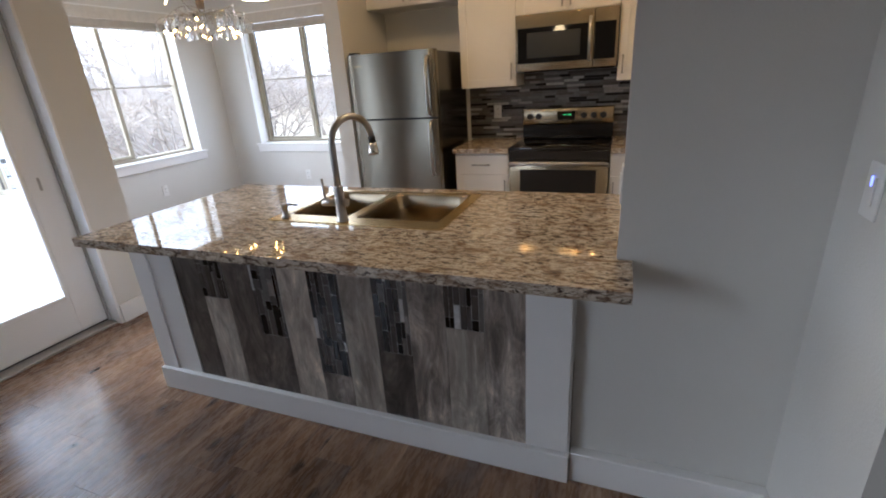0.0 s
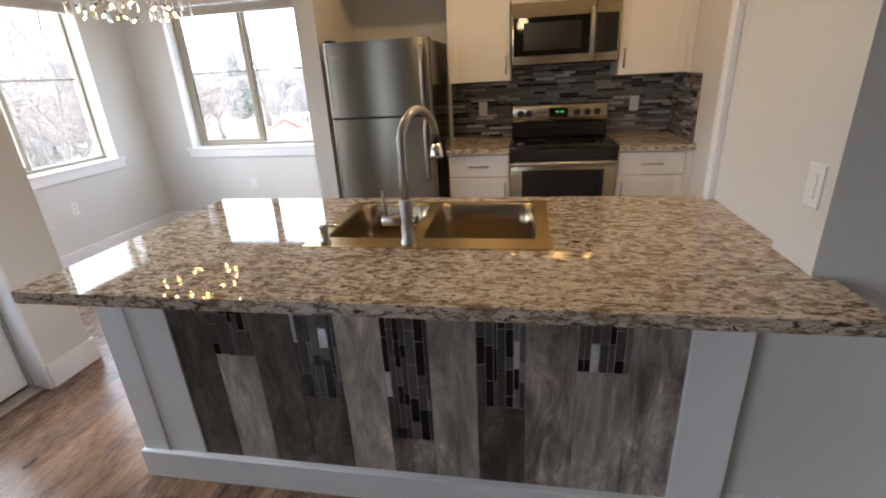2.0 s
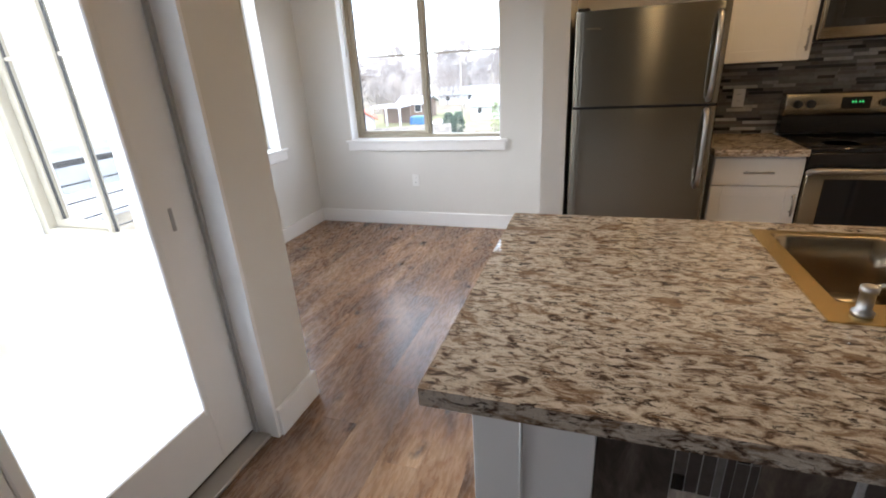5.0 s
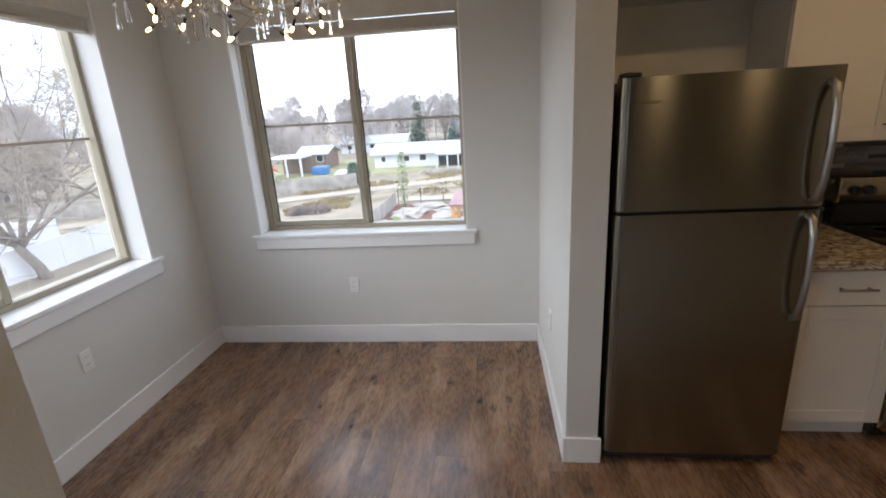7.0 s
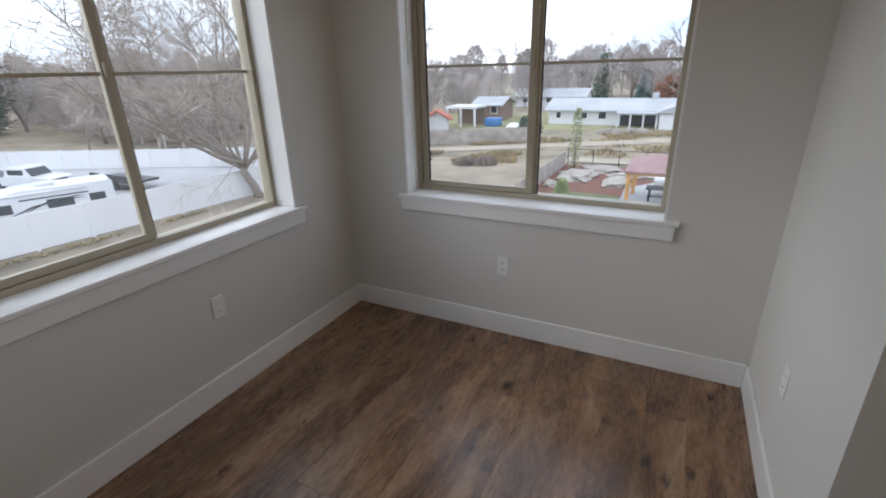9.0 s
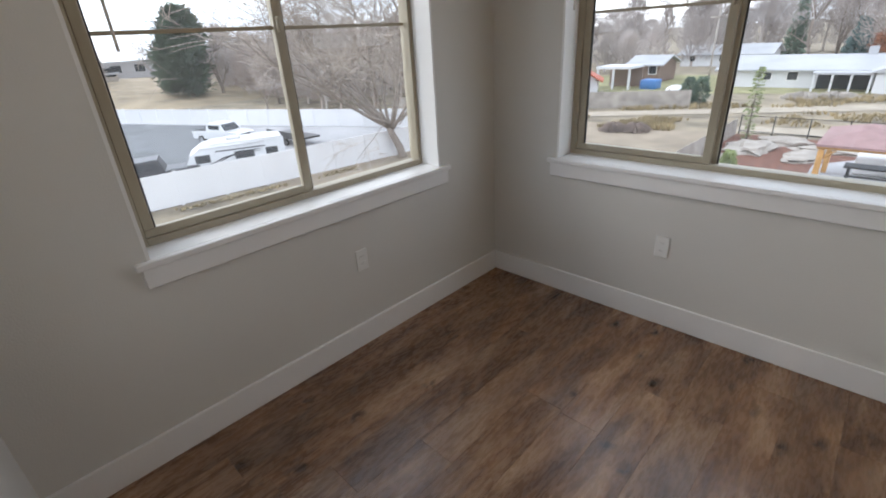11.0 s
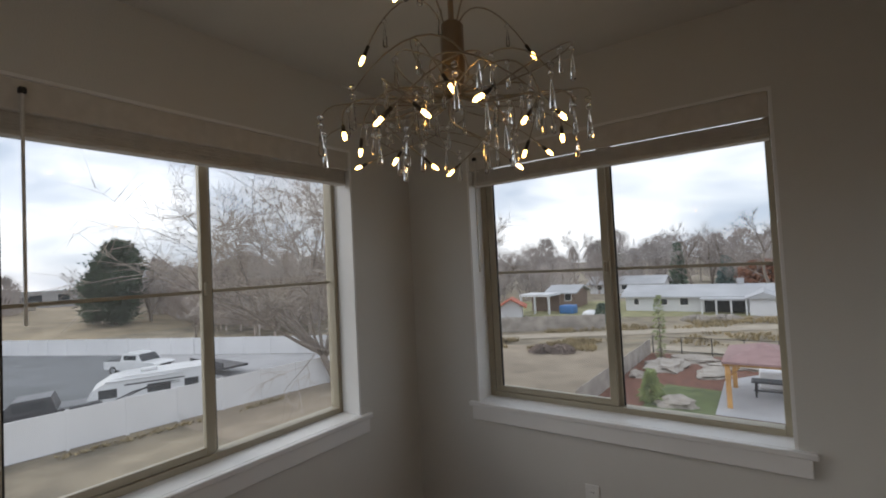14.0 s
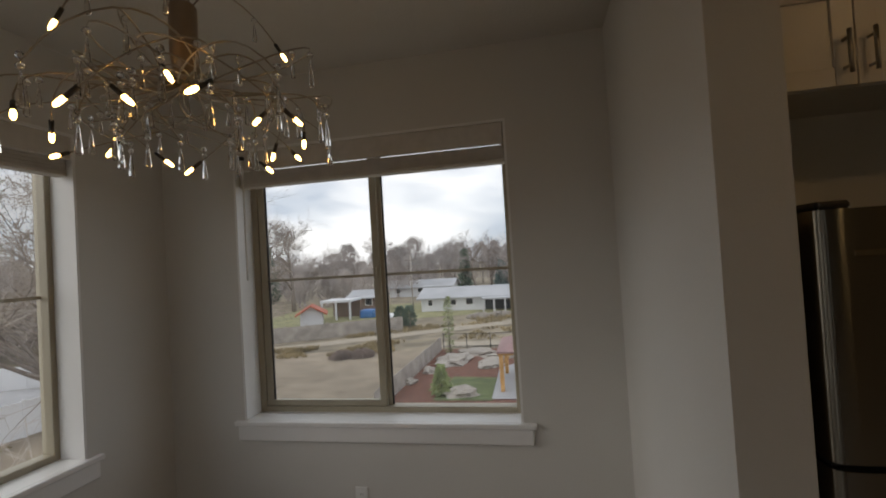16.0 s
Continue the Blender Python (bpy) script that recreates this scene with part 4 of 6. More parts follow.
# ---- refrigerator ----
fr = thing("refrigerator", (-0.155, 4.1, 0), "stainless top-freezer refrigerator with curved bar handles", "refrigerator")
fx0, fx1, fy = -0.535, 0.222, 3.69
part("cabinet", box(fx0 + 0.004, fx1 - 0.004, fy + 0.075, YK - 0.04, 0.03, 1.672, 0.004), BLACK, fr, "black textured cabinet sides")
part("kick_grille", box(fx0 + 0.01, fx1 - 0.01, fy + 0.03, fy + 0.074, 0.015, 0.062, 0.003), BLACKMATT, fr)
for x in (fx0 + 0.06, fx1 - 0.06):
    part("foot", cyl((x, fy + 0.12, 0.0), (x, fy + 0.12, 0.03), 0.02, n=10), BLACKMATT, fr)


def fridge_door(z0, z1, name):
    outline = [(fx0, fy + 0.072), (fx0, fy + 0.022), (fx0 + 0.006, fy + 0.010), (fx0 + 0.02, fy + 0.003), (fx0 + 0.05, fy), (fx1 - 0.05, fy), (fx1 - 0.02, fy + 0.003), (fx1 - 0.006, fy + 0.010), (fx1, fy + 0.022), (fx1, fy + 0.072)]
    bm = prism(outline, z0, z1)
    for f in bm.faces:
        if abs(f.normal.z) < 0.5:
            f.smooth = True
    o = part(name, bm, STEEL, fr)
    o.data.set_sharp_from_angle(angle=radians(40))
    return o


lower = fridge_door(0.066, 1.176, "lower_door")
upper = fridge_door(1.190, 1.684, "freezer_door")
part("gasket", box(fx0 + 0.008, fx1 - 0.008, fy + 0.03, fy + 0.07, 1.176, 1.190), GASKET, fr)
part("hinge_cap", box(fx0 + 0.012, fx0 + 0.075, fy + 0.02, fy + 0.11, 1.6845, 1.702, 0.006), BLACKMATT, fr, "black hinge cap")
part("badge", box(fx0 + 0.06, fx0 + 0.135, fy - 0.002, fy + 0.0005, 1.590, 1.602, 0.0008), STEEL_H, upper, "small silver badge bar")
hx = fx1 - 0.055
for dz0, dz1, par in ((1.21, 1.63, upper), (0.735, 1.158, lower)):
    bow = [(hx, fy + 0.001, dz0), (hx, fy - 0.028, dz0 + 0.012), (hx, fy - 0.046, dz0 + 0.08), (hx, fy - 0.053, (dz0 + dz1) / 2), (hx, fy - 0.046, dz1 - 0.08), (hx, fy - 0.028, dz1 - 0.012), (hx, fy + 0.001, dz1)]
    part("handle", tube(bow, [0.014, 0.014, 0.0125, 0.0115, 0.0125, 0.014, 0.014], 10), NICKEL, par, "curved steel bar handle")


# ---- range ----
rg = thing("range", (1.125, 4.1, 0), "stainless freestanding electric range with black glass cooktop", "range")
rx0, rx1, ry = 0.745, 1.505, 3.845
part("body", box(rx0, rx1, ry + 0.045, YK - 0.012, 0.02, 0.895, 0.003), BLACK, rg)
part("cooktop", box(rx0 - 0.001, rx1 + 0.001, ry + 0.01, YK - 0.085, 0.895, 0.922, 0.006, 2), BLACKGLASS, rg, "black ceramic glass cooktop")
for bxk, byk, r in ((0.94, 4.02, 0.1), (1.31, 4.02, 0.085), (0.94, 4.27, 0.075), (1.31, 4.27, 0.1)):
    part("burner_ring", lathe([(r, 0), (r, 0.0006), (r - 0.004, 0.0007), (r - 0.004, 0)], (bxk, byk, 0.9222), 32), shader("burner_grey", (0.10, 0.10, 0.10), 0.2), rg)
dr_o = part("oven_door", box(rx0 + 0.004, rx1 - 0.004, ry, ry + 0.044, 0.255, 0.793, 0.006, 2), STEEL_H, rg)
part("oven_window", box(rx0 + 0.09, rx1 - 0.09, ry - 0.002, ry + 0.001, 0.34, 0.752, 0.001), BLACKGLASS, dr_o, "dark oven window")
part("handle", tube([(rx0 + 0.012, ry + 0.002, 0.786), (rx0 + 0.014, ry - 0.03, 0.80), (rx0 + 0.04, ry - 0.042, 0.806), (rx1 - 0.04, ry - 0.042, 0.806), (rx1 - 0.014, ry - 0.03, 0.80), (rx1 - 0.012, ry + 0.002, 0.786)], 0.0165, 12), NICKEL, dr_o, "steel bar handle")
part("trim_rail", box(rx0 + 0.002, rx1 - 0.002, ry + 0.006, ry + 0.044, 0.797, 0.894, 0.003), BLACK, rg)
part("drawer", box(rx0 + 0.004, rx1 - 0.004, ry, ry + 0.044, 0.075, 0.248, 0.005, 2), STEEL_H, rg, "stainless storage drawer")
part("backguard", box(rx0 + 0.004, rx1 - 0.004, YK - 0.084, YK - 0.010, 0.922, 1.035, 0.004), BLACK, rg, "black backguard")
pn = part("control_panel", box(rx0 + 0.002, rx1 - 0.002, YK - 0.098, YK - 0.010, 1.036, 1.172, 0.010, 2), STEEL_H, rg, "stainless control panel")
pf = YK - 0.098
part("display", box(1.045, 1.195, pf - 0.002, pf + 0.001, 1.072, 1.142, 0.002), BLACKGLASS, pn, "black clock display")
for k, x in enumerate((1.098, 1.112, 1.134, 1.148)):
    part("clock_digit", box(x, x + 0.008, pf - 0.0026, pf - 0.0018, 1.108, 1.119), GREENLED, pn, "green clock digits")
for x in (0.815, 0.885, 1.265, 1.345, 1.42):
    kn = part("knob", cyl((x, pf, 1.105), (x, pf - 0.028, 1.105), 0.026, 0.022, n=18), BLACKMATT, pn, "black control knob")
    part("knob_grip", box(x - 0.004, x + 0.004, pf - 0.034, pf - 0.026, 1.083, 1.127, 0.002), BLACKMATT, kn)


# ---- microwave ----
mw = thing("microwave", (1.125, 4.3, 1.472), "stainless over-range microwave with black glass door", "microwave")
mx0, mx1, mz0, mz1, my = 0.747, 1.503, 1.472, 1.882, 4.105
part("body", box(mx0, mx1, my + 0.035, YK - 0.002, mz0, mz1, 0.003), BLACKMATT, mw)
mdoor = part("door", box(mx0 + 0.001, mx0 + 0.585, my, my + 0.034, mz0 + 0.004, mz1 - 0.002, 0.006, 2), STEEL_H, mw, "stainless door")
part("window", box(mx0 + 0.018, mx0 + 0.545, my - 0.002, my + 0.001, mz0 + 0.062, mz1 - 0.095, 0.001), BLACKGLASS, mdoor, "black glass window")
part("window_mesh", box(mx0 + 0.09, mx0 + 0.49, my - 0.0028, my - 0.0018, mz0 + 0.1, mz1 - 0.13), shader("dark_screen", (0.014, 0.014, 0.014), 0.3), mdoor)
part("handle", tube([(mx0 + 0.56, my + 0.001, mz0 + 0.06), (mx0 + 0.56, my - 0.035, mz0 + 0.075), (mx0 + 0.56, my - 0.042, (mz0 + mz1) / 2), (mx0 + 0.56, my - 0.035, mz1 - 0.075), (mx0 + 0.56, my + 0.001, mz1 - 0.06)], 0.0125, 10), NICKEL, mdoor, "upright steel bar handle")
mp = part("control_panel", box(mx0 + 0.587, mx1 - 0.001, my, my + 0.034, mz0 + 0.004, mz1 - 0.002, 0.006, 2), STEEL_H, mw, "stainless control side")
part("keypad", box(mx0 + 0.592, mx1 - 0.018, my - 0.002, my + 0.001, mz0 + 0.062, mz1 - 0.095, 0.001), BLACKGLASS, mp, "black keypad")
part("vent_grille", box(mx0 + 0.02, mx1 - 0.02, my + 0.05, my + 0.3, mz0 - 0.006, mz0), BLACKMATT, mw)


# ---- pendant lamps over the peninsula ----
WARMLENS = glow("warm_lens", (1.0, 0.60, 0.25), KLENS)
for px in (0.82, 0.02):
    pl = thing("pendant_lamp", (px, 2.1, H), "small lit glass cone pendant lamp on a cord", "pendant lamp", "pendants over the peninsula")
    part("canopy", lathe([(0.06, 0), (0.06, -0.012), (0.02, -0.025)][::-1], (px, 2.1, H)), NICKEL, pl)
    part("cord", cyl((px, 2.1, H - 0.025), (px, 2.1, 2.06), 0.003, n=6), BLACKMATT, pl)
    part("socket", cyl((px, 2.1, 2.06), (px, 2.1, 2.0), 0.018, n=12), NICKEL, pl)
    part("shade", lathe([(0.062, 1.86), (0.064, 1.868), (0.028, 1.998), (0.02, 2.0)], (px, 2.1, 0)), SHADE, pl, "warm lit glass cone")
for lx, ly in ((0.3, 3.25), (1.35, 3.25)):
    can = thing("ceiling_light", (lx, ly, H), "round recessed ceiling light, lit warm", "ceiling light", "kitchen ceiling lights")
    part("ring", lathe([(0.095, 0), (0.095, -0.004), (0.075, -0.006), (0.072, 0)][::-1], (lx, ly, H - 0.001), 28), TRIM, can)
    part("lens", lathe([(0.07, -0.003), (0.07, -0.001)], (lx, ly, H - 0.001), 28), WARMLENS, can, "warm lit lens")


# ---- chandelier ----
CX, CY = -1.930, 3.695
ch = thing("chandelier", (CX, CY, H), "bronze branch chandelier with crystal drops and small lit bulbs", "chandelier")
part("canopy", lathe([(0.02, -0.032), (0.06, -0.026), (0.065, -0.012), (0.065, 0.0)], (CX, CY, H), 24), BRONZE, ch)
part("stem", cyl((CX, CY, H - 0.03), (CX, CY, 2.30), 0.0085, n=12), BRONZE, ch)
part("hub", lathe([(0.014, 2.10), (0.02, 2.12), (0.03, 2.17), (0.034, 2.20), (0.034, 2.325), (0.028, 2.333), (0.01, 2.336)], (CX, CY, 0), 20), BRONZE, ch, "bronze centre hub")
rng = random.Random(4)


def drop_at(p, parent, s=1.0):
    """A crystal pendant hanging under p: a bead and a faceted tear."""
    p = Vector(p)
    part("bead", lathe([(0.001, -0.016), (0.0075, -0.011), (0.0085, -0.007), (0.005, -0.001), (0.001, 0.0)], p, 6), CRYSTAL, parent, "clear crystal bead")
    bm = lathe([(0.004 * s, -0.088 * s), (0.0085 * s, -0.084 * s), (0.0075 * s, -0.065 * s), (0.0026 * s, -0.024), (0.001, -0.018)], p, 6)
    for f in bm.faces:
        f.smooth = False
    part("crystal_drop", bm, CRYSTAL, parent, "clear crystal drop")


def arm(end, lift, swing, lit, n=14):
    """A thin branch from the hub that rises, swings out and comes down to its end."""
    end = Vector(end)
    out = Vector((end.x - CX, end.y - CY, 0))
    side = Vector((-out.y, out.x, 0))
    low = end.z < 2.15
    start = Vector((CX + rng.uniform(-0.014, 0.014), CY + rng.uniform(-0.014, 0.014), 2.13))
    c1 = start + out * 0.25 + side * swing * 0.7
    c1.z = (2.0 + lift * 0.5) if low else 2.42
    c2 = start + out * 0.95 + side * swing
    c2.z = end.z + lift + rng.uniform(0.0, 0.05)
    if not low:
        c1 = start + out * 0.05 + side * swing * 0.15
        c1.z = 2.52
        c2 = start + out * 0.72 + side * swing * 0.2
        c2.z = end.z + 0.17
    pts = []
    for i in range(n + 1):
        u = i / n
        v = 1 - u
        pts.append(start * v ** 3 + c1 * 3 * v * v * u + c2 * 3 * v * u * u + end * u ** 3)
    pts[-1] = end
    br = part("branch", tube(pts, [0.0027 - 0.0007 * i / n for i in range(n + 1)], 6), GILT, ch, "pale gilt branch")
    d = (pts[-1] - pts[-2]).normalized()
    if lit:
        part("socket", cyl(end - d * 0.022, end + d * 0.010, 0.0052, n=8), BLACKMATT, br, "dark bulb socket")
        b0 = end + d * 0.010
        bm = tube([b0, b0 + d * 0.005, b0 + d * 0.020, b0 + d * 0.026, b0 + d * 0.028], [0.0046, 0.0056, 0.0052, 0.0034, 0.001], 8)
        part("bulb", bm, BULB, br, "small lit capsule bulb")
    return br, pts


# lit branch ends round the hub: reach sideways, reach ahead, height
lit_ends = [(0.01, -0.27, 2.305), (0.24, -0.09, 2.318), (-0.17, -0.20, 2.235), (0.14, 0.21, 2.29), (0.24, -0.26, 2.0), (0.02, -0.34, 1.985), (0.08, -0.29, 1.996),
            (-0.14, -0.32, 1.984), (-0.215, -0.187, 1.987), (-0.32, -0.08, 1.962), (-0.225, -0.016, 1.985), (-0.198, 0.113, 1.98), (-0.126, 0.16, 1.957),
            (0.05, 0.245, 1.957), (0.12, 0.19, 1.987), (0.25, -0.08, 1.99), (0.325, -0.08, 1.984), (0.28, 0.065, 1.972), (0.18, 0.197, 1.968), (0.10, -0.2, 2.08)]
for i, (ax, ay, az) in enumerate(lit_ends):
    br, pts = arm((CX + ax, CY + ay + 0.015, az), rng.uniform(0.10, 0.26) if az < 2.1 else 0.09, rng.choice((-1, 1)) * rng.uniform(0.4, 1.3), True)
    for k in (4, 8, 11):
        drop_at(pts[k] + Vector((0, 0, -0.003)), br, rng.uniform(0.7, 1.05)) if rng.random() < 0.62 else None
for i in range(26):
    a = 2 * math.pi * (i + rng.uniform(-0.3, 0.3)) / 26
    r = rng.choice((0.16, 0.24, 0.34, 0.39)) + rng.uniform(-0.02, 0.02)
    az = rng.uniform(1.985, 2.05) if r > 0.2 else rng.uniform(1.96, 2.0)
    br, pts = arm((CX + r * math.cos(a), CY + r * math.sin(a), az + 0.02), rng.uniform(0.04, 0.24), rng.choice((-1, 1)) * rng.uniform(0.3, 1.2), False)
    drop_at(pts[-1] + Vector((0, 0, -0.002)), br)
    if rng.random() < 0.7:
        drop_at(pts[9] + Vector((0, 0, -0.003)), br, 0.8)
    bm = bmesh.new()
    bmesh.ops.create_icosphere(bm, subdivisions=1, radius=0.009)
    bmesh.ops.translate(bm, vec=pts[-1] + Vector((0, 0, 0.011)), verts=bm.verts)
    part("bead", bm, CRYSTAL, br, "clear crystal ball")


# ---- outdoors ----
GZ = -6.0
DRY = shader("dry_grass_ground", (0.24, 0.20, 0.14), 0.95, bump=0.6, bump_scale=6, vary=0.45, vary_scale=0.35)
DIRT = shader("bare_dirt", (0.30, 0.245, 0.18), 0.95, bump=0.5, bump_scale=5, vary=0.22, vary_scale=0.6)
PATHDIRT = shader("pale_dirt_track", (0.37, 0.32, 0.25), 0.95, bump=0.3, bump_scale=5, vary=0.15, vary_scale=0.8)
CONCRETE = shader("pale_concrete", (0.38, 0.38, 0.39), 0.85, bump=0.2, bump_scale=8, vary=0.12, vary_scale=0.3)
ASPHALT = shader("asphalt", (0.13, 0.14, 0.15), 0.85, bump=0.3, bump_scale=20, vary=0.2, vary_scale=0.3)
LAWN = shader("lawn", (0.12, 0.15, 0.06), 0.95, bump=0.6, bump_scale=20, vary=0.35, vary_scale=1.5)
MULCH = shader("red_mulch", (0.17, 0.075, 0.05), 0.95, bump=0.8, bump_scale=12, vary=0.4, vary_scale=3)
ROCK = shader("pale_boulder", (0.36, 0.325, 0.285), 0.9, bump=0.5, bump_scale=8, vary=0.2, vary_scale=1.5)
WHITEVINYL = shader("white_vinyl_fence", (0.74, 0.74, 0.75), 0.45, vary=0.03, vary_scale=0.6)
SIDING = shader("white_house_siding", (0.62, 0.63, 0.65), 0.6, vary=0.05, vary_scale=0.5)
PALEROOF = shader("pale_roof", (0.40, 0.41, 0.43), 0.7, vary=0.12, vary_scale=0.4)
BROWNWALL = shader("brown_house_wall", (0.20, 0.14, 0.11), 0.8, vary=0.15)
REDROOF = shader("red_roof", (0.42, 0.11, 0.06), 0.7, vary=0.15)
MAUVEROOF = shader("mauve_shingle_roof", (0.30, 0.19, 0.185), 0.8, bump=0.4, bump_scale=10, vary=0.15, vary_scale=2)
CEDAR = shader("orange_cedar", (0.52, 0.29, 0.10), 0.6, vary=0.2, vary_scale=2)
GREYWOOD = shader("weathered_fence_wood", (0.36, 0.325, 0.29), 0.85, vary=0.25, vary_scale=1.2)
BLUETARP = shader("blue_tarp", (0.05, 0.17, 0.42), 0.5, vary=0.15)
DARKWIN = shader("dark_window_glass", (0.03, 0.035, 0.04), 0.1, vary=0.1)
CARWHITE = shader("white_car_paint", (0.70, 0.71, 0.72), 0.25, vary=0.02)
CARDARK = shader("dark_car_paint", (0.03, 0.03, 0.035), 0.3, vary=0.1)
RUBBER = shader("tyre_rubber", (0.02, 0.02, 0.02), 0.8)
BARK = shader("grey_bark", (0.24, 0.20, 0.17), 0.9, vary=0.25, vary_scale=4)
TWIG = shader("pale_twigs", (0.46, 0.395, 0.335), 0.9, vary=0.25, vary_scale=1.0)
# far twigs are paler, with distance haze put into the colour
FARTWIG = shader("far_hazy_twigs", (0.43, 0.385, 0.36), 0.95, vary=0.3, vary_scale=0.15)
NEEDLE = shader("conifer_needles", (0.085, 0.125, 0.085), 0.8, vary=0.5, vary_scale=0.6)
BLUENEEDLE = shader("blue_spruce_needles", (0.10, 0.16, 0.15), 0.8, vary=0.3, vary_scale=1.0)
LEAF = shader("young_green_leaves", (0.21, 0.25, 0.10), 0.8, vary=0.35, vary_scale=2)
RUST = shader("rust_brush", (0.26, 0.11, 0.06), 0.9, vary=0.3, vary_scale=0.6)
BRUSHM = shader("dead_brush", (0.20, 0.155, 0.13), 0.95, vary=0.4, vary_scale=1)


def flat(name, outline, z, material, label, cat="ground"):
    bm = bmesh.new()
    f = bm.faces.new([bm.verts.new((x, y, z)) for x, y in outline])
    if f.normal.z < 0:
        f.normal_flip()
    return tagged(part(name, bm, material), label, cat, kind="structure")


g = bmesh.new()
bmesh.ops.create_circle(g, cap_ends=True, radius=900, segments=64)
bmesh.ops.translate(g, vec=(0, 0, GZ), verts=g.verts)
tagged(part("ground", g, DRY), "dry winter grass and bare earth", "ground", kind="structure")
flat("pavement", [(-29.3, -60), (-28.3, 7), (-26.8, 23), (-27, 29), (-33, 32), (-48, 25.5), (-73, 16), (-75, -60)], GZ + 0.03, CONCRETE, "pale concrete parking lot", "pavement")
flat("road", [(-37, -60), (-36.5, 10), (-38, 17), (-56, 21.5), (-71, 15.5), (-73, -60)], GZ + 0.06, ASPHALT, "dark asphalt parking surface", "road")
flat("ground_dirt", [(-27, 14), (-11, 14), (-10, 26), (-9.5, 40.5), (-20, 41), (-34, 36), (-30, 20)], GZ + 0.03, DIRT, "bare tan dirt lot")
flat("ground_track", [(-60, 22.4), (-21.8, 43.6), (-5.6, 53.4), (60, 92), (60, 97), (-5.6, 57.0), (-21.8, 46.6), (-60, 25.4)], GZ + 0.05, PATHDIRT, "pale dirt track")
flat("ground_path", [(-9.6, 41.6), (60, 48), (60, 51), (-9.8, 44.2)], GZ + 0.06, PATHDIRT, "pale gravel path")
flat("ground_mulch", [(-9.8, 26), (3, 26), (7, 41), (-9.3, 41)], GZ + 0.04, MULCH, "red-brown bark mulch bed")
flat("lawn", [(-7.0, 27.0), (-3.75, 27.0), (-3.8, 31.6), (-6.7, 31.9)], GZ + 0.07, LAWN, "small green lawn", "lawn")
flat("lawn_far", [(-40, 56), (-26, 60), (-4, 66), (6, 72), (6, 90), (-44, 80)], GZ + 0.04, shader("far_lawn", (0.25, 0.24, 0.12), 0.95, vary=0.3, vary_scale=0.5), "faded green far lawns", "lawn")
flat("patio", [(-3.8, 27.2), (5, 27.2), (5, 37), (-1.6, 37), (-3.9, 34)], GZ + 0.09, CONCRETE, "pale concrete patio", "patio")

# low dry rise beyond the lot
rise = bmesh.new()
rr = random.Random(3)
grid = {}
for i in range(13):
    for j in range(25):
        x, y = -74 - i * 9, -90 + j * 9
        h = 3.2 * min(1, i / 5) * (0.8 + 0.2 * math.sin(y * 0.09)) + rr.uniform(-0.25, 0.25) - (0.3 if i == 0 else 0)
        grid[i, j] = rise.verts.new((x + rr.uniform(-1, 1), y + rr.uniform(-1, 1), GZ + h))
for i in range(12):
    for j in range(24):
        f = rise.faces.new((grid[i, j], grid[i, j + 1], grid[i + 1, j + 1], grid[i + 1, j]))
        f.smooth = True
bmesh.ops.recalc_face_normals(rise, faces=rise.faces[:])
tagged(part("ground_rise", rise, shader("dry_slope", (0.28, 0.225, 0.15), 0.95, vary=0.3, vary_scale=0.25)), "low rise of dry yellow grass", "ground", kind="structure")


def fence(name, pts, step, height, material, label, gap=0.0, cap=True):
    f = thing(name, (pts[0][0], pts[0][1], GZ), label, "fence")
    for (x0, y0), (x1, y1) in zip(pts, pts[1:]):
        d = Vector((x1 - x0, y1 - y0, 0))
        n = max(1, round(d.length / step))
        ang = math.atan2(d.y, d.x)
        for i in range(n):
            w = d.length / n
            c = Vector((x0, y0, 0)) + d * ((i + 0.5) / n)
            bm = box(-w / 2 + 0.06, w / 2 - 0.06, -0.02, 0.02, 0.06, height - 0.08)
            if cap:
                box(-w / 2 + 0.06, w / 2 - 0.06, -0.035, 0.035, height - 0.08, height, bm=bm)
            box(-w / 2 - 0.065, -w / 2 + 0.06, -0.065, 0.065, 0, height + 0.06, bm=bm)
            bm.transform(Matrix.Translation((c.x, c.y, GZ)) @ Matrix.Rotation(ang, 4, "Z"))
            part("panel", bm, material, f)
    return f


fence("vinyl_fence", [(-29.4, -26), (-28.3, 7.4), (-26.4, 23.5), (-26.6, 30)], 2.4, 1.83, WHITEVINYL, "white vinyl privacy fence along the lot")
fence("vinyl_fence", [(-74, -40), (-73, 15), (-48.4, 25.2), (-33, 32)], 2.6, 1.7, WHITEVINYL, "distant white vinyl fence behind parked vehicles")
wf = thing("wood_fence", (-11.5, 37, GZ), "weathered grey board fence beside the garden", "fence")
bme = bpy.data.meshes.new("board")
bb_ = box(-0.02, 0.02, -0.145, 0.145, 0, 1.15, 0.01)
bb_.to_mesh(bme)
bb_.free()
bme.materials.append(GREYWOOD)
for i in range(54):
    u = i / 53
    o = new("board", bme)
    o.parent, o.location = wf, Vector((-9.5 + 0.2 * u, 25 + 15.6 * u, GZ + rr.uniform(-0.03, 0.03))) - Vector((-11.5, 37, GZ))
    o.rotation_euler.z = -0.013
fence("yard_fence", [(-42, 37.5), (-25, 47.2), (-15.9, 52)], 2.2, 1.7, GREYWOOD, "grey board fence along the dirt track", cap=False)
iron = thing("iron_fence", (-5, 41.3, GZ), "thin black iron fence behind the garden", "fence")
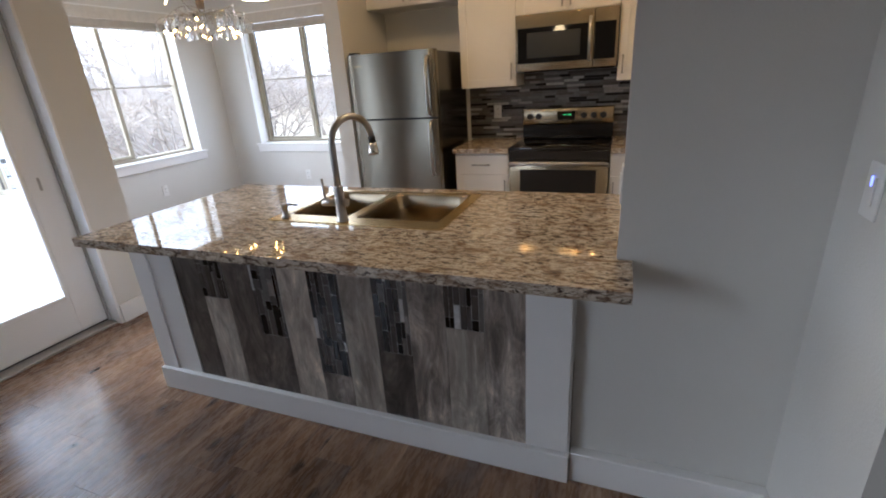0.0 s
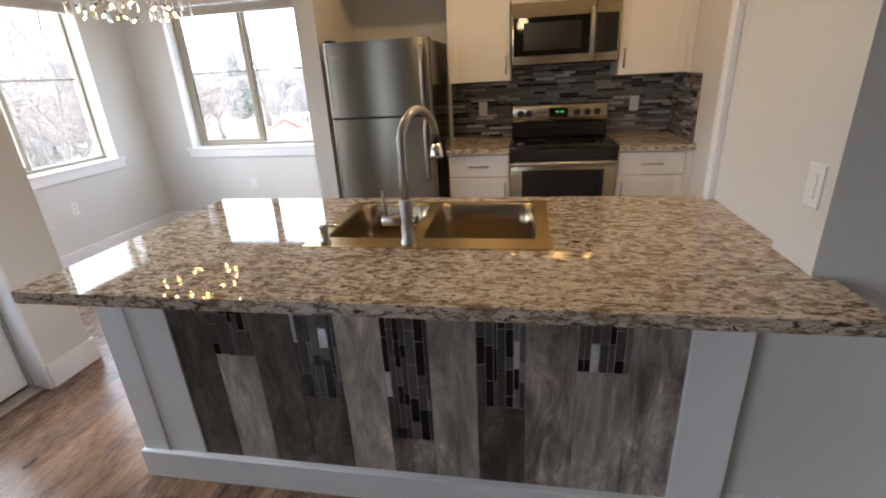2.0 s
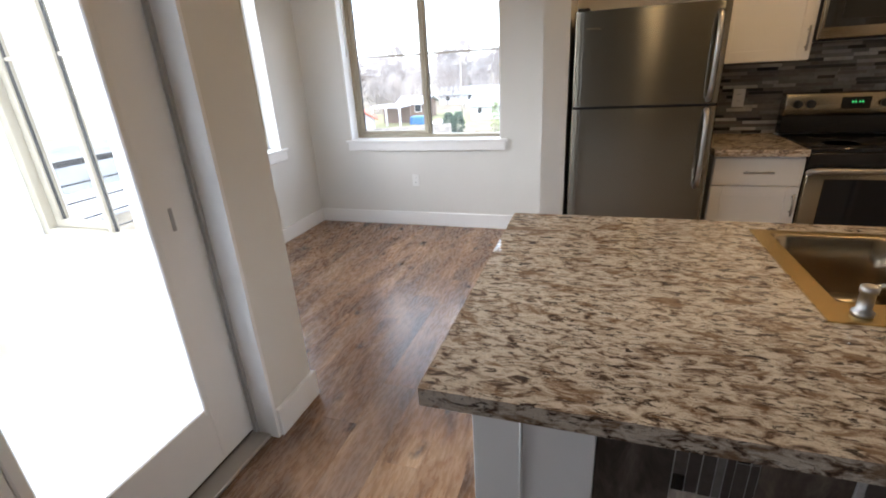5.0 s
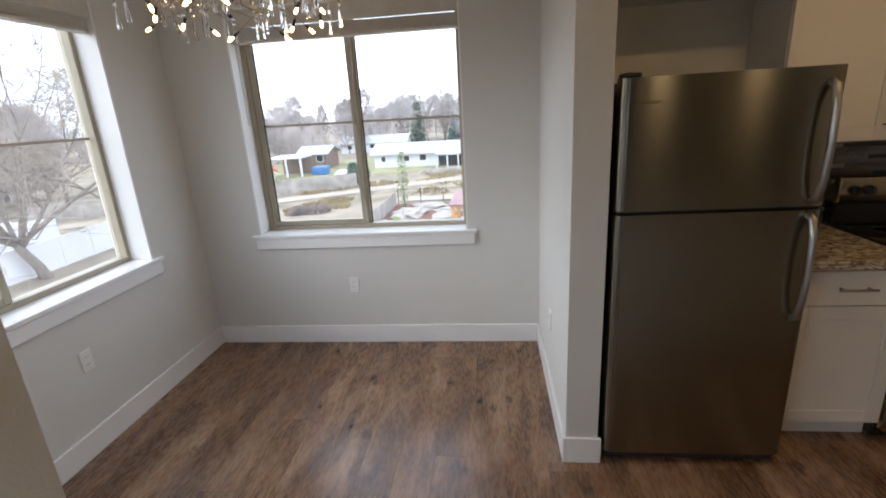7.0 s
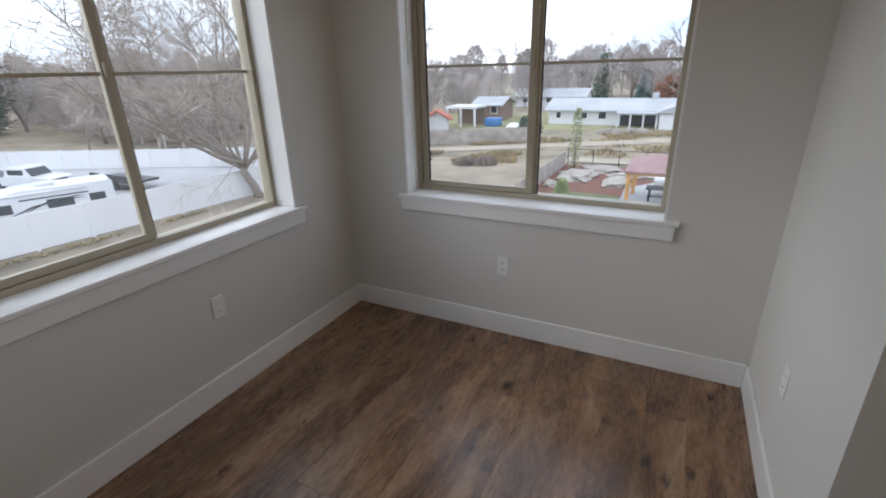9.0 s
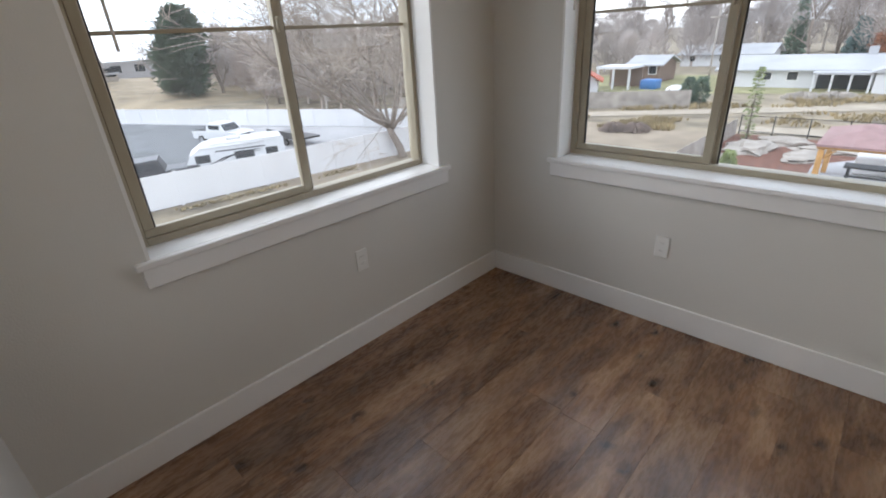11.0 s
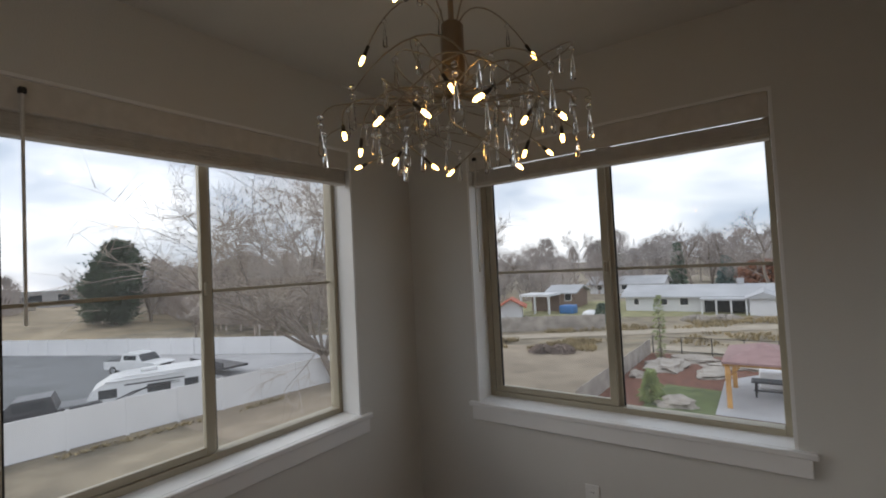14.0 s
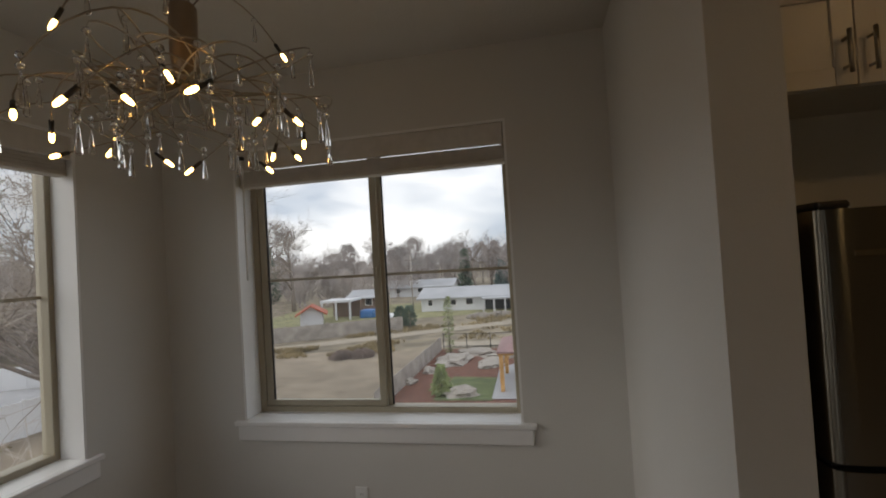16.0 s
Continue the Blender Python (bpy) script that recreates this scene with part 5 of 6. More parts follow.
for i in range(9):
    part("post", box(-9.2 + i * 2.0 - 0.03, -9.2 + i * 2.0 + 0.03, 41.27, 41.33, GZ, GZ + 1.35), BLACKMATT, iron)
for z in (0.2, 1.25):
    part("rail", box(-9.2, 6.8, 41.285, 41.315, GZ + z, GZ + z + 0.04), BLACKMATT, iron)


# ---- trees ----
def grow(bm_trunk, bm_twig, p, d, length, r, level, rnd, droop, spread=0.6, kids=(3, 4), thin=0.014):
    """A limb that bends as it goes, with thinner limbs along it."""
    pts, rad = [p.copy()], [r]
    n = 4 if level > 1 else 3
    for i in range(n):
        d = (d + Vector((rnd.uniform(-0.16, 0.16), rnd.uniform(-0.16, 0.16), rnd.uniform(-0.08, 0.12) - droop * (3 - level) * 0.05))).normalized()
        p = p + d * (length / n)
        pts.append(p.copy())
        rad.append(r * (1 - 0.72 * (i + 1) / n))
    tube(pts, rad, 6 if level > 2 else (4 if level > 1 else 3), bm_trunk if level > 1 else bm_twig)
    if level == 0:
        return
    for k in range(rnd.randint(*kids) + (2 if level == 1 else 0)):
        u = rnd.uniform(0.3, 1.0)
        j = min(n - 1, int(u * n))
        q = pts[j].lerp(pts[j + 1], u * n - j)
        out = Vector((rnd.uniform(-1, 1), rnd.uniform(-1, 1), rnd.uniform(-0.35, 0.75)))
        nd = (d * (1 - spread) + out * spread).normalized()
        grow(bm_trunk, bm_twig, q, nd, length * rnd.uniform(0.5, 0.72), max(r * 0.46, thin), level - 1, rnd, droop, spread, kids, thin)


def bare_tree(at, height, seed, label, bark, twig, droop=0.0, stems=1, levels=4, spread=0.6, kids=(3, 4), lean=(0, 0), thin=0.014):
    rnd = random.Random(seed)
    t = thing("bare_tree", (0, 0, 0), label, "tree", "bare trees")
    a, b = bmesh.new(), bmesh.new()
    for s in range(stems):
        d = Vector((rnd.uniform(-0.3, 0.3) * (stems > 1) + lean[0], rnd.uniform(-0.3, 0.3) * (stems > 1) + lean[1], 1)).normalized()
        grow(a, b, Vector((0.15 * s, 0.1 * s, -0.1)), d, height * 0.5, height * 0.02, levels, rnd, droop, spread, kids, thin)
    part("trunk", a, bark, t)
    part("twigs", b, twig, t, "fine leafless twigs")
    t.matrix_world = Matrix.Translation(at)
    return t


def spreading_tree(at, height, seed, label, lean, trunk_len, limbs, reach):
    """A short leaning trunk that forks into long arching limbs with many hanging twigs."""
    rnd3 = random.Random(seed)
    t = thing("bare_tree", (0, 0, 0), label, "tree", "bare trees")
    a, b = bmesh.new(), bmesh.new()
    top = Vector((lean[0], lean[1], 1)) * trunk_len
    r = height * 0.0155
    tube([(0, 0, -0.1), top * 0.3 + Vector((0.05, 0.08, 0)), top * 0.7, top], [r * 1.25, r, r * 0.88, r * 0.8], 8, a)
    for k in range(limbs):
        ang = 2 * math.pi * (k + rnd3.uniform(-0.3, 0.3)) / limbs
        up = rnd3.uniform(0.35, 1.5)
        d = Vector((math.cos(ang) + lean[0], math.sin(ang) + lean[1], up)).normalized()
        grow(a, b, top * rnd3.uniform(0.78, 1.0), d, height * reach * rnd3.uniform(0.75, 1.1), r * rnd3.uniform(0.42, 0.6), 4, rnd3, 0.55, 0.62, (4, 5))
    tips = [v.co.copy() for v in b.verts]
    for k in range(1500):
        p = rnd3.choice(tips)
        out = Vector((p.x - top.x, p.y - top.y, 0)).normalized() * rnd3.uniform(0.1, 0.6) + Vector((rnd3.uniform(-0.4, 0.4), rnd3.uniform(-0.4, 0.4), 0))
        ln = rnd3.uniform(0.6, 1.7)
        q1 = p + (out + Vector((0, 0, 0.05))) * ln * 0.45
        q2 = p + (out * 1.5 + Vector((0, 0, -0.75))) * ln * 0.7
        tube([p, q1, q2], [0.011, 0.009, 0.005], 3, b)
    part("trunk", a, BARK, t)
    part("twigs", b, TWIG, t, "fine pale leafless twigs")
    t.matrix_world = Matrix.Translation(at)
    return t


spreading_tree((-25.6, 23.5, GZ), 16.5, 8, "large leafless spreading tree beside the white fence", (-0.22, -0.29), 2.3, 12, 0.56)
spreading_tree((-22.2, 27.6, GZ), 12.0, 18, "leafless tree with pale drooping twigs", (-0.1, 0.1), 2.6, 6, 0.5)
protos = [bare_tree((-40 + 9 * k, 112 + 5 * k, GZ), 15, 30 + k, "distant leafless winter tree", BARK, FARTWIG, stems=1 + k % 2, levels=4, spread=0.55, kids=(4, 5), thin=0.03) for k in range(4)]
bare_tree((-43.5, 77.5, GZ), 23, 77, "tall leafless tree with a broad crown", BARK, FARTWIG, levels=5, spread=0.6, kids=(4, 5), thin=0.03)
rnd = random.Random(77)
for k in range(62):
    u = k / 61
    if k < 46:
        x, y = -95 + 150 * u * 61 / 45, rnd.uniform(98, 140)
    else:
        x, y = rnd.uniform(-130, -86), 30 + (k - 46) * 6.5
    c = copy_thing(protos[k % 4], Matrix.Translation((x, y, GZ)) @ Matrix.Rotation(rnd.uniform(0, 6.28), 4, "Z"))
    s = rnd.uniform(0.55, 1.05)
    c.scale = (s * 1.15, s * 1.15, s)
for x, y, s in ((-58, 30, 0.42), (-50, 33, 0.5), (-44, 36, 0.5), (-66, 36, 0.6), (-62, 41, 0.62), (-54, 44, 0.7), (-46, 46, 0.7), (-70, 44, 0.75), (-96, 17, 0.5), (-99, 14, 0.45), (-60, 52, 0.8), (-50, 58, 0.8), (-42, 62, 0.8)):
    c = copy_thing(protos[int(x) % 4], Matrix.Translation((x, y, GZ + (2 if x < -76 else 0))) @ Matrix.Rotation(x, 4, "Z"))
    c.scale = (s * 1.25, s * 1.25, s)


def sprays(at, height, radius, seed, count, shape, size):
    """Many small flat sprays of foliage filling a form."""
    rnd2 = random.Random(seed)
    verts, faces = [], []
    for k in range(count):
        u = rnd2.random() ** 0.75
        a = rnd2.uniform(0, 6.283)
        r = radius * shape(u) * math.sqrt(rnd2.uniform(0.25, 1.0)) * (0.82 + 0.18 * math.sin(a * 5 + u * 23))
        c = Vector((r * math.cos(a), r * math.sin(a), height * u))
        o = Vector((math.cos(a), math.sin(a), rnd2.uniform(-0.5, 0.4))).normalized() * size * rnd2.uniform(0.6, 1.4)
        s = Vector((-math.sin(a), math.cos(a), rnd2.uniform(-0.4, 0.4))) * size * rnd2.uniform(0.25, 0.5)
        i = len(verts)
        verts += [c - s, c + s, c + o, c + o * 0.4 + Vector((0, 0, size * 0.35))]
        faces += [(i, i + 1, i + 2), (i, i + 2, i + 3), (i + 1, i + 3, i + 2)]
    me = bpy.data.meshes.new("crown")
    me.from_pydata([tuple(v) for v in verts], [], faces)
    bm = bmesh.new()
    bm.from_mesh(me)
    bpy.data.meshes.remove(me)
    return bm


def leafy(name, at, height, radius, seed, count, shape, size, material, label, trunk=0.06):
    t = thing(name, (0, 0, 0), label, "tree" if height > 3 else "shrub")
    part("trunk", cyl((0, 0, -0.1), (0, 0, height * 0.9), max(0.03, height * trunk * 0.3), 0.01, n=8), BARK, t)
    part("crown", sprays(at, height, radius, seed, count, shape, size), material, t)
    t.matrix_world = Matrix.Translation(at)
    return t


cone = lambda u: (1 - u) ** 1.05 * min(1, 0.35 + u * 5)  # noqa: E731
egg = lambda u: math.sin(math.pi * (0.12 + 0.86 * u)) ** 0.6  # noqa: E731
pine = lambda u: math.sin(math.pi * (0.2 + 0.78 * u)) ** 0.7  # noqa: E731
def pine_crown(height, radius, seed, clumps):
    """Needle clumps at the ends of limbs, tier on tier, with gaps between them."""
    rp = random.Random(seed)
    verts, faces = [], []
    for k in range(clumps):
        u = 0.10 + 0.88 * (k + rp.random()) / clumps
        a = k * 2.4 + rp.uniform(-0.5, 0.5)
        w = radius * (math.sin(math.pi * min(1, 0.10 + 0.84 * u)) ** 0.8) * rp.uniform(0.45, 1.0)
        c = Vector((w * math.cos(a) + 0.9 * (u - 0.5), w * math.sin(a) + 1.4 * (u - 0.5), height * u))
        s = rp.uniform(0.9, 1.7) * (1.15 - 0.5 * u)
        for q in range(150):
            o = Vector((rp.gauss(0, 0.5), rp.gauss(0, 0.5), rp.gauss(0, 0.3))) * s
            d = (o + Vector((math.cos(a), math.sin(a), 0.5)) * 0.7).normalized() * rp.uniform(0.35, 0.75)
            e = d.orthogonal().normalized() * 0.15
            i = len(verts)
            verts += [tuple(c + o - e), tuple(c + o + e), tuple(c + o + d)]
            faces.append((i, i + 1, i + 2))
    me = bpy.data.meshes.new("crown")
    me.from_pydata(verts, [], faces)
    bm = bmesh.new()
    bm.from_mesh(me)
    bpy.data.meshes.remove(me)
    return bm


pt = thing("pine_tree", (0, 0, 0), "large dark green pine on the dry rise", "tree")
part("trunk", cyl((0, 0, -0.3), (0.4, 0.6, 11.9), 0.32, 0.05, n=8), BARK, pt)
part("crown", pine_crown(13.4, 3.4, 1, 150), NEEDLE, pt)
pt.matrix_world = Matrix.Translation((-86.8, 31.6, GZ + 0.5))
leafy("spruce_tree", (-60, 96, GZ), 13, 3.4, 2, 1500, cone, 0.8, NEEDLE, "dark green spruce among bare trees")
leafy("spruce_tree", (-18.1, 114, GZ), 9.8, 2.1, 3, 900, cone, 0.9, NEEDLE, "tall dark spruce behind the white house")
leafy("spruce_tree", (-34.2, 128, GZ), 8, 3.2, 6, 1500, egg, 0.8, NEEDLE, "dark evergreen beside the far house")
leafy("spruce_tree", (-9.4, 120, GZ), 6.5, 2.6, 4, 1200, cone, 0.8, BLUENEEDLE, "blue spruce behind the white house")
leafy("rust_shrub", (-2.8, 116, GZ), 5.5, 5.0, 5, 1500, egg, 0.8, RUST, "large rust-brown leafless shrub")
leafy("garden_shrub", (-6.7, 28.1, GZ), 1.7, 0.8, 7, 800, cone, 0.24, LEAF, "bushy green garden shrub")
leafy("slender_tree", (-8.3, 39.4, GZ), 4.6, 0.36, 8, 240, egg, 0.22, LEAF, "slender young tree with pale green leaves")
for k, (x, y) in enumerate(((-16.6, 53.2), (-15.6, 53.7))):
    leafy("cypress_shrub", (x, y, GZ), 2.6, 0.7, 9 + k, 500, egg, 0.3, NEEDLE, "dark green columnar shrub by the fence")
for k, (x, y, s, m) in enumerate(((-17.2, 38.4, 0.8, BRUSHM), (-15.7, 38.9, 0.9, BRUSHM), (-8.4, 61, 1.5, ROCK), (-5.8, 62, 1.6, ROCK))):
    b = thing("brush_pile", (0, 0, 0), "low pile of dead brush on the ground", "brush pile")
    part("brush", sprays((0, 0, 0), 0.55, s * 1.3, 40 + k, 700, lambda u: (1 - u) ** 0.5, 0.35), m, b)
    b.matrix_world = Matrix.Translation((x, y, GZ))


# woods along the horizon: brown crowns of fine upright twigs
def woods(name, spots, seed, material, label, dense=1.0):
    rw = random.Random(seed)
    verts, faces = [], []
    for cx, cy, h, w in spots:
        for k in range(int((70 * h + 25 * w * w) * dense)):
            u = rw.random() ** 0.75
            a = rw.uniform(0, 6.283)
            lobe = 0.72 + 0.28 * math.sin(3 * a + cx) * math.sin(7 * u + cy)
            r = w * lobe * math.sin(math.pi * (0.16 + 0.8 * u)) ** 0.7 * rw.random() ** 0.4
            c = Vector((cx + r * math.cos(a), cy + r * math.sin(a), GZ + h * (0.10 + 0.84 * u)))
            d = Vector((math.cos(a) * 0.9 * r / w, math.sin(a) * 0.9 * r / w, rw.uniform(0.25, 1.0))).normalized() * rw.uniform(0.5, 1.5)
            s = d.orthogonal().normalized() * 0.055
            i = len(verts)
            verts += [tuple(c - s), tuple(c + s), tuple(c + d)]
            faces.append((i, i + 1, i + 2))
        i = len(verts)
        verts += [(cx - 0.25, cy, GZ), (cx + 0.25, cy, GZ), (cx, cy + 0.1, GZ + h * 0.8)]
        faces.append((i, i + 1, i + 2))
    me = bpy.data.meshes.new(name)
    me.from_pydata(verts, [], faces)
    me.materials.append(material)
    return tagged(new(name, me), label, "woods", kind="stuff")


rnd = random.Random(5)
woods("far_woods", [(-110 + 2.6 * k + rnd.uniform(-2, 2), rnd.uniform(112, 150), rnd.uniform(8.5, 13.5), rnd.uniform(2.8, 5.0)) for k in range(78)], 1, FARTWIG, "distant brown winter woods")
woods("near_woods", [(-52 - 3.1 * (k % 12) + rnd.uniform(-1, 1), 36 + 8 * (k // 12) + rnd.uniform(-2, 2) + (k % 12) * 0.6, rnd.uniform(6.0, 11.0), rnd.uniform(2.4, 4.0)) for k in range(36)], 2, shader("tan_brush_twigs", (0.36, 0.305, 0.275), 0.95, vary=0.35, vary_scale=0.2), "pale brown leafless woods behind the lot", 2.6)
woods("rise_woods", [(-112 + rnd.uniform(-6, 6), -10 + 4.2 * k, rnd.uniform(6, 9.5), rnd.uniform(2.6, 4.2)) for k in range(9)] + [(-96 + rnd.uniform(-5, 5), 38 + 2.6 * k, rnd.uniform(8, 13), rnd.uniform(2.6, 4.0)) for k in range(12)], 7, FARTWIG, "brown leafless woods on the far rise", 2.2)
woods("yard_woods", [(-60 + 2.4 * k + rnd.uniform(-1, 1), 82 + rnd.uniform(0, 20) + (10 if k > 12 else 0), rnd.uniform(5, 10), rnd.uniform(2.0, 3.6)) for k in range(15)], 3, FARTWIG, "leafless trees behind the far yards")
leafless = woods("big_crowns", [(-32, 118, 14.3, 5.2), (-44, 104, 12.8, 4.5), (-6, 116, 12.6, 5), (6, 112, 16, 6), (12, 114, 16, 6), (1, 116, 13, 5)], 4, FARTWIG, "tall leafless tree crowns beyond the houses")


def weeds(name, bands, seed, material, label):
    """Dry tufts scattered over four-cornered stretches of ground."""
    rw = random.Random(seed)
    verts, faces = [], []
    for (p0, p1, p2, p3), count, tall in bands:
        for k in range(count):
            u, v = rw.random(), rw.random()
            x = (p0[0] * (1 - u) + p1[0] * u) * (1 - v) + (p3[0] * (1 - u) + p2[0] * u) * v
            y = (p0[1] * (1 - u) + p1[1] * u) * (1 - v) + (p3[1] * (1 - u) + p2[1] * u) * v
            if noise.noise(Vector((x * 0.22, y * 0.22, seed))) < -0.05:
                continue
            for q in range(4):
                a = rw.uniform(0, 6.283)
                h = tall * rw.uniform(0.4, 1.0)
                e = Vector((math.cos(a), math.sin(a), 0)) * 0.07
                i = len(verts)
                verts += [(x - e.x, y - e.y, GZ + 0.03), (x + e.x, y + e.y, GZ + 0.03), (x + rw.uniform(-0.2, 0.2), y + rw.uniform(-0.2, 0.2), GZ + h)]
                faces.append((i, i + 1, i + 2))
    me = bpy.data.meshes.new(name)
    me.from_pydata(verts, [], faces)
    me.materials.append(material)
    return tagged(new(name, me), label, "weeds", kind="stuff")


weeds("dry_weeds", [(((-34, 36.5), (-12, 40.2), (-12, 45.5), (-26, 41.5)), 2600, 0.5), (((-21, 47.5), (30, 76), (30, 84), (-22, 52)), 2600, 0.5),
                    (((-9, 45), (40, 50), (40, 58), (-7, 52)), 2200, 0.45), (((-27.8, 6), (-27.2, 6), (-25.6, 20), (-26.2, 20)), 260, 0.2)],
      6, shader("dry_weed_stalks", (0.34, 0.27, 0.15), 0.95, vary=0.4, vary_scale=0.5), "dry brown weeds along the field edges")


def boulder(at, sx, sy, sz, seed):
    bm = bmesh.new()
    bmesh.ops.create_icosphere(bm, subdivisions=3, radius=1)
    for v in bm.verts:
        v.co *= 1 + 0.5 * noise.noise(v.co * 1.9 + Vector((seed, 0, 0)))
        v.co = Vector((v.co.x * sx, v.co.y * sy, max(-0.2, v.co.z) * sz)) + Vector(at)
    return tagged(part("boulder", bm, ROCK), "pale rounded landscaping boulder in mulch", "boulder", "garden boulders")


for k, (x, y, sx, sy, sz) in enumerate(((-8.4, 36.5, 1.3, 1.9, 0.4), (-7.2, 39.0, 1.6, 0.9, 0.35), (-6.6, 28.0, 1.1, 0.7, 0.4), (-9.5, 33.2, 0.5, 0.5, 0.35), (-5.6, 35.4, 0.9, 1.6, 0.22), (-4.6, 37.6, 1.8, 0.7, 0.22), (-10.2, 30.5, 0.45, 0.4, 0.3), (-3.6, 39.6, 0.6, 0.4, 0.3))):
    boulder((x + 0.95, y, GZ + 0.1), sx, sy, sz, k * 3.1)


# ---- buildings ----
def house(name, x0, x1, y0, y1, h, ridge, wall_m, roof_m, label, windows=(), porch=None, chimney=None):
    hs = thing(name, ((x0 + x1) / 2, (y0 + y1) / 2, GZ), label, "house")
    part("wall", box(x0, x1, y0, y1, GZ, GZ + h), wall_m, hs)
    bm = bmesh.new()
    ym, e, t = (y0 + y1) / 2, 0.6, 0.18
    for ya, yb in ((y0 - e, ym), (y1 + e, ym)):
        za, zb = GZ + h - 0.15, GZ + ridge
        q = [bm.verts.new(p) for p in ((x0 - e, ya, za), (x1 + e, ya, za), (x1 + e, yb, zb), (x0 - e, yb, zb), (x0 - e, ya, za + t), (x1 + e, ya, za + t), (x1 + e, yb, zb + t), (x0 - e, yb, zb + t))]
        for f in ((0, 1, 2, 3), (4, 7, 6, 5), (0, 4, 5, 1), (1, 5, 6, 2), (3, 2, 6, 7), (0, 3, 7, 4)):
            bm.faces.new([q[i] for i in f])
    bmesh.ops.recalc_face_normals(bm, faces=bm.faces[:])
    roof = part("roof", bm, roof_m, hs)
    for xa in (x0, x1):
        gb = bmesh.new()
        v = [gb.verts.new((xa + s, yy, zz)) for s in (-0.01, 0.01) for yy, zz in ((y0, GZ + h - 0.02), (y1, GZ + h - 0.02), (ym, GZ + ridge - 0.02))]
        gb.faces.new(v[:3])
        gb.faces.new(v[3:][::-1])
        part("gable", gb, wall_m, hs)
    for wx, wz, ww, wh in windows:
        wi = part("window", box(wx - ww / 2 - 0.08, wx + ww / 2 + 0.08, y0 - 0.06, y0 - 0.002, GZ + wz - 0.08, GZ + wz + wh + 0.08), TRIM, hs)
        part("pane", box(wx - ww / 2, wx + ww / 2, y0 - 0.075, y0 - 0.055, GZ + wz, GZ + wz + wh), DARKWIN, wi)
    if porch:
        pa, pb = porch
        # dark panel on the wall stands in for shade under the porch roof
        part("porch_shade", box(pa, pb, y0 - 0.05, y0 - 0.003, GZ, GZ + h - 0.3), DARKWIN, hs, "dark panel standing in for porch shade")
        part("porch_roof", box(pa - 0.2, pb + 0.2, y0 - 3.0, y0 - 0.1, GZ + h - 0.25, GZ + h - 0.05), roof_m, hs)
        for i in range(4):
            x = pa + (pb - pa) * i / 3
            part("porch_post", box(x - 0.09, x + 0.09, y0 - 2.9, y0 - 2.72, GZ, GZ + h - 0.25), SIDING, hs)
    if chimney:
        part("chimney", box(chimney - 0.4, chimney + 0.4, ym - 0.4, ym + 0.4, GZ + ridge - 0.6, GZ + ridge + 0.9), roof_m, roof)
    return hs


ranch = house("ranch_house", -18.2, -0.8, 69.6, 78, 2.0, 3.15, SIDING, PALEROOF, "long white ranch house with pale roof and porch", [(-16.8, 0.9, 0.6, 0.8), (-13.3, 0.9, 0.75, 0.75), (-10.9, 0.9, 0.95, 0.85)], (-8.6, -4.0), -4.8)
part("wing_wall", box(-3.7, -0.9, 66.6, 69.58, GZ, GZ + 2.1), SIDING, ranch)
wg = bmesh.new()
wq = [wg.verts.new(p) for p in ((-4.2, 66.2, GZ + 2.0), (-2.3, 66.2, GZ + 2.75), (-0.4, 66.2, GZ + 2.0), (-4.2, 72.5, GZ + 2.15), (-2.3, 72.5, GZ + 2.95), (-0.4, 72.5, GZ + 2.15))]
for q in ((0, 1, 4, 3), (1, 2, 5, 4), (0, 2, 1), (3, 4, 5), (0, 3, 5, 2)):
    wg.faces.new([wq[i] for i in q])
bmesh.ops.recalc_face_normals(wg, faces=wg.faces[:])
part("wing_roof", wg, PALEROOF, ranch)
house("ranch_house", -33, -19, 100, 108, 2.0, 3.3, SIDING, PALEROOF, "white house with pale roof behind another", [(-31, 0.9, 0.9, 0.9), (-26, 0.9, 1.1, 0.9)])
house("brown_house", -30.6, -26.4, 72, 78, 2.4, 3.3, BROWNWALL, PALEROOF, "brown house with pale gable roof", [(-29.6, 1.2, 1.0, 1.0), (-27.4, 1.2, 1.0, 1.0)])
play = house("playhouse", -31.9, -28.9, 57.4, 60.2, 1.6, 2.6, SIDING, REDROOF, "small white playhouse with red roof", [(-30.2, 0.6, 0.5, 0.5)])
play.rotation_euler.z = math.pi / 2 + 0.42
house("ranch_house", 2.5, 16, 92, 101, 3.0, 5.0, SIDING, PALEROOF, "white house partly behind rust shrub", [(5, 1.0, 1.0, 1.1)])
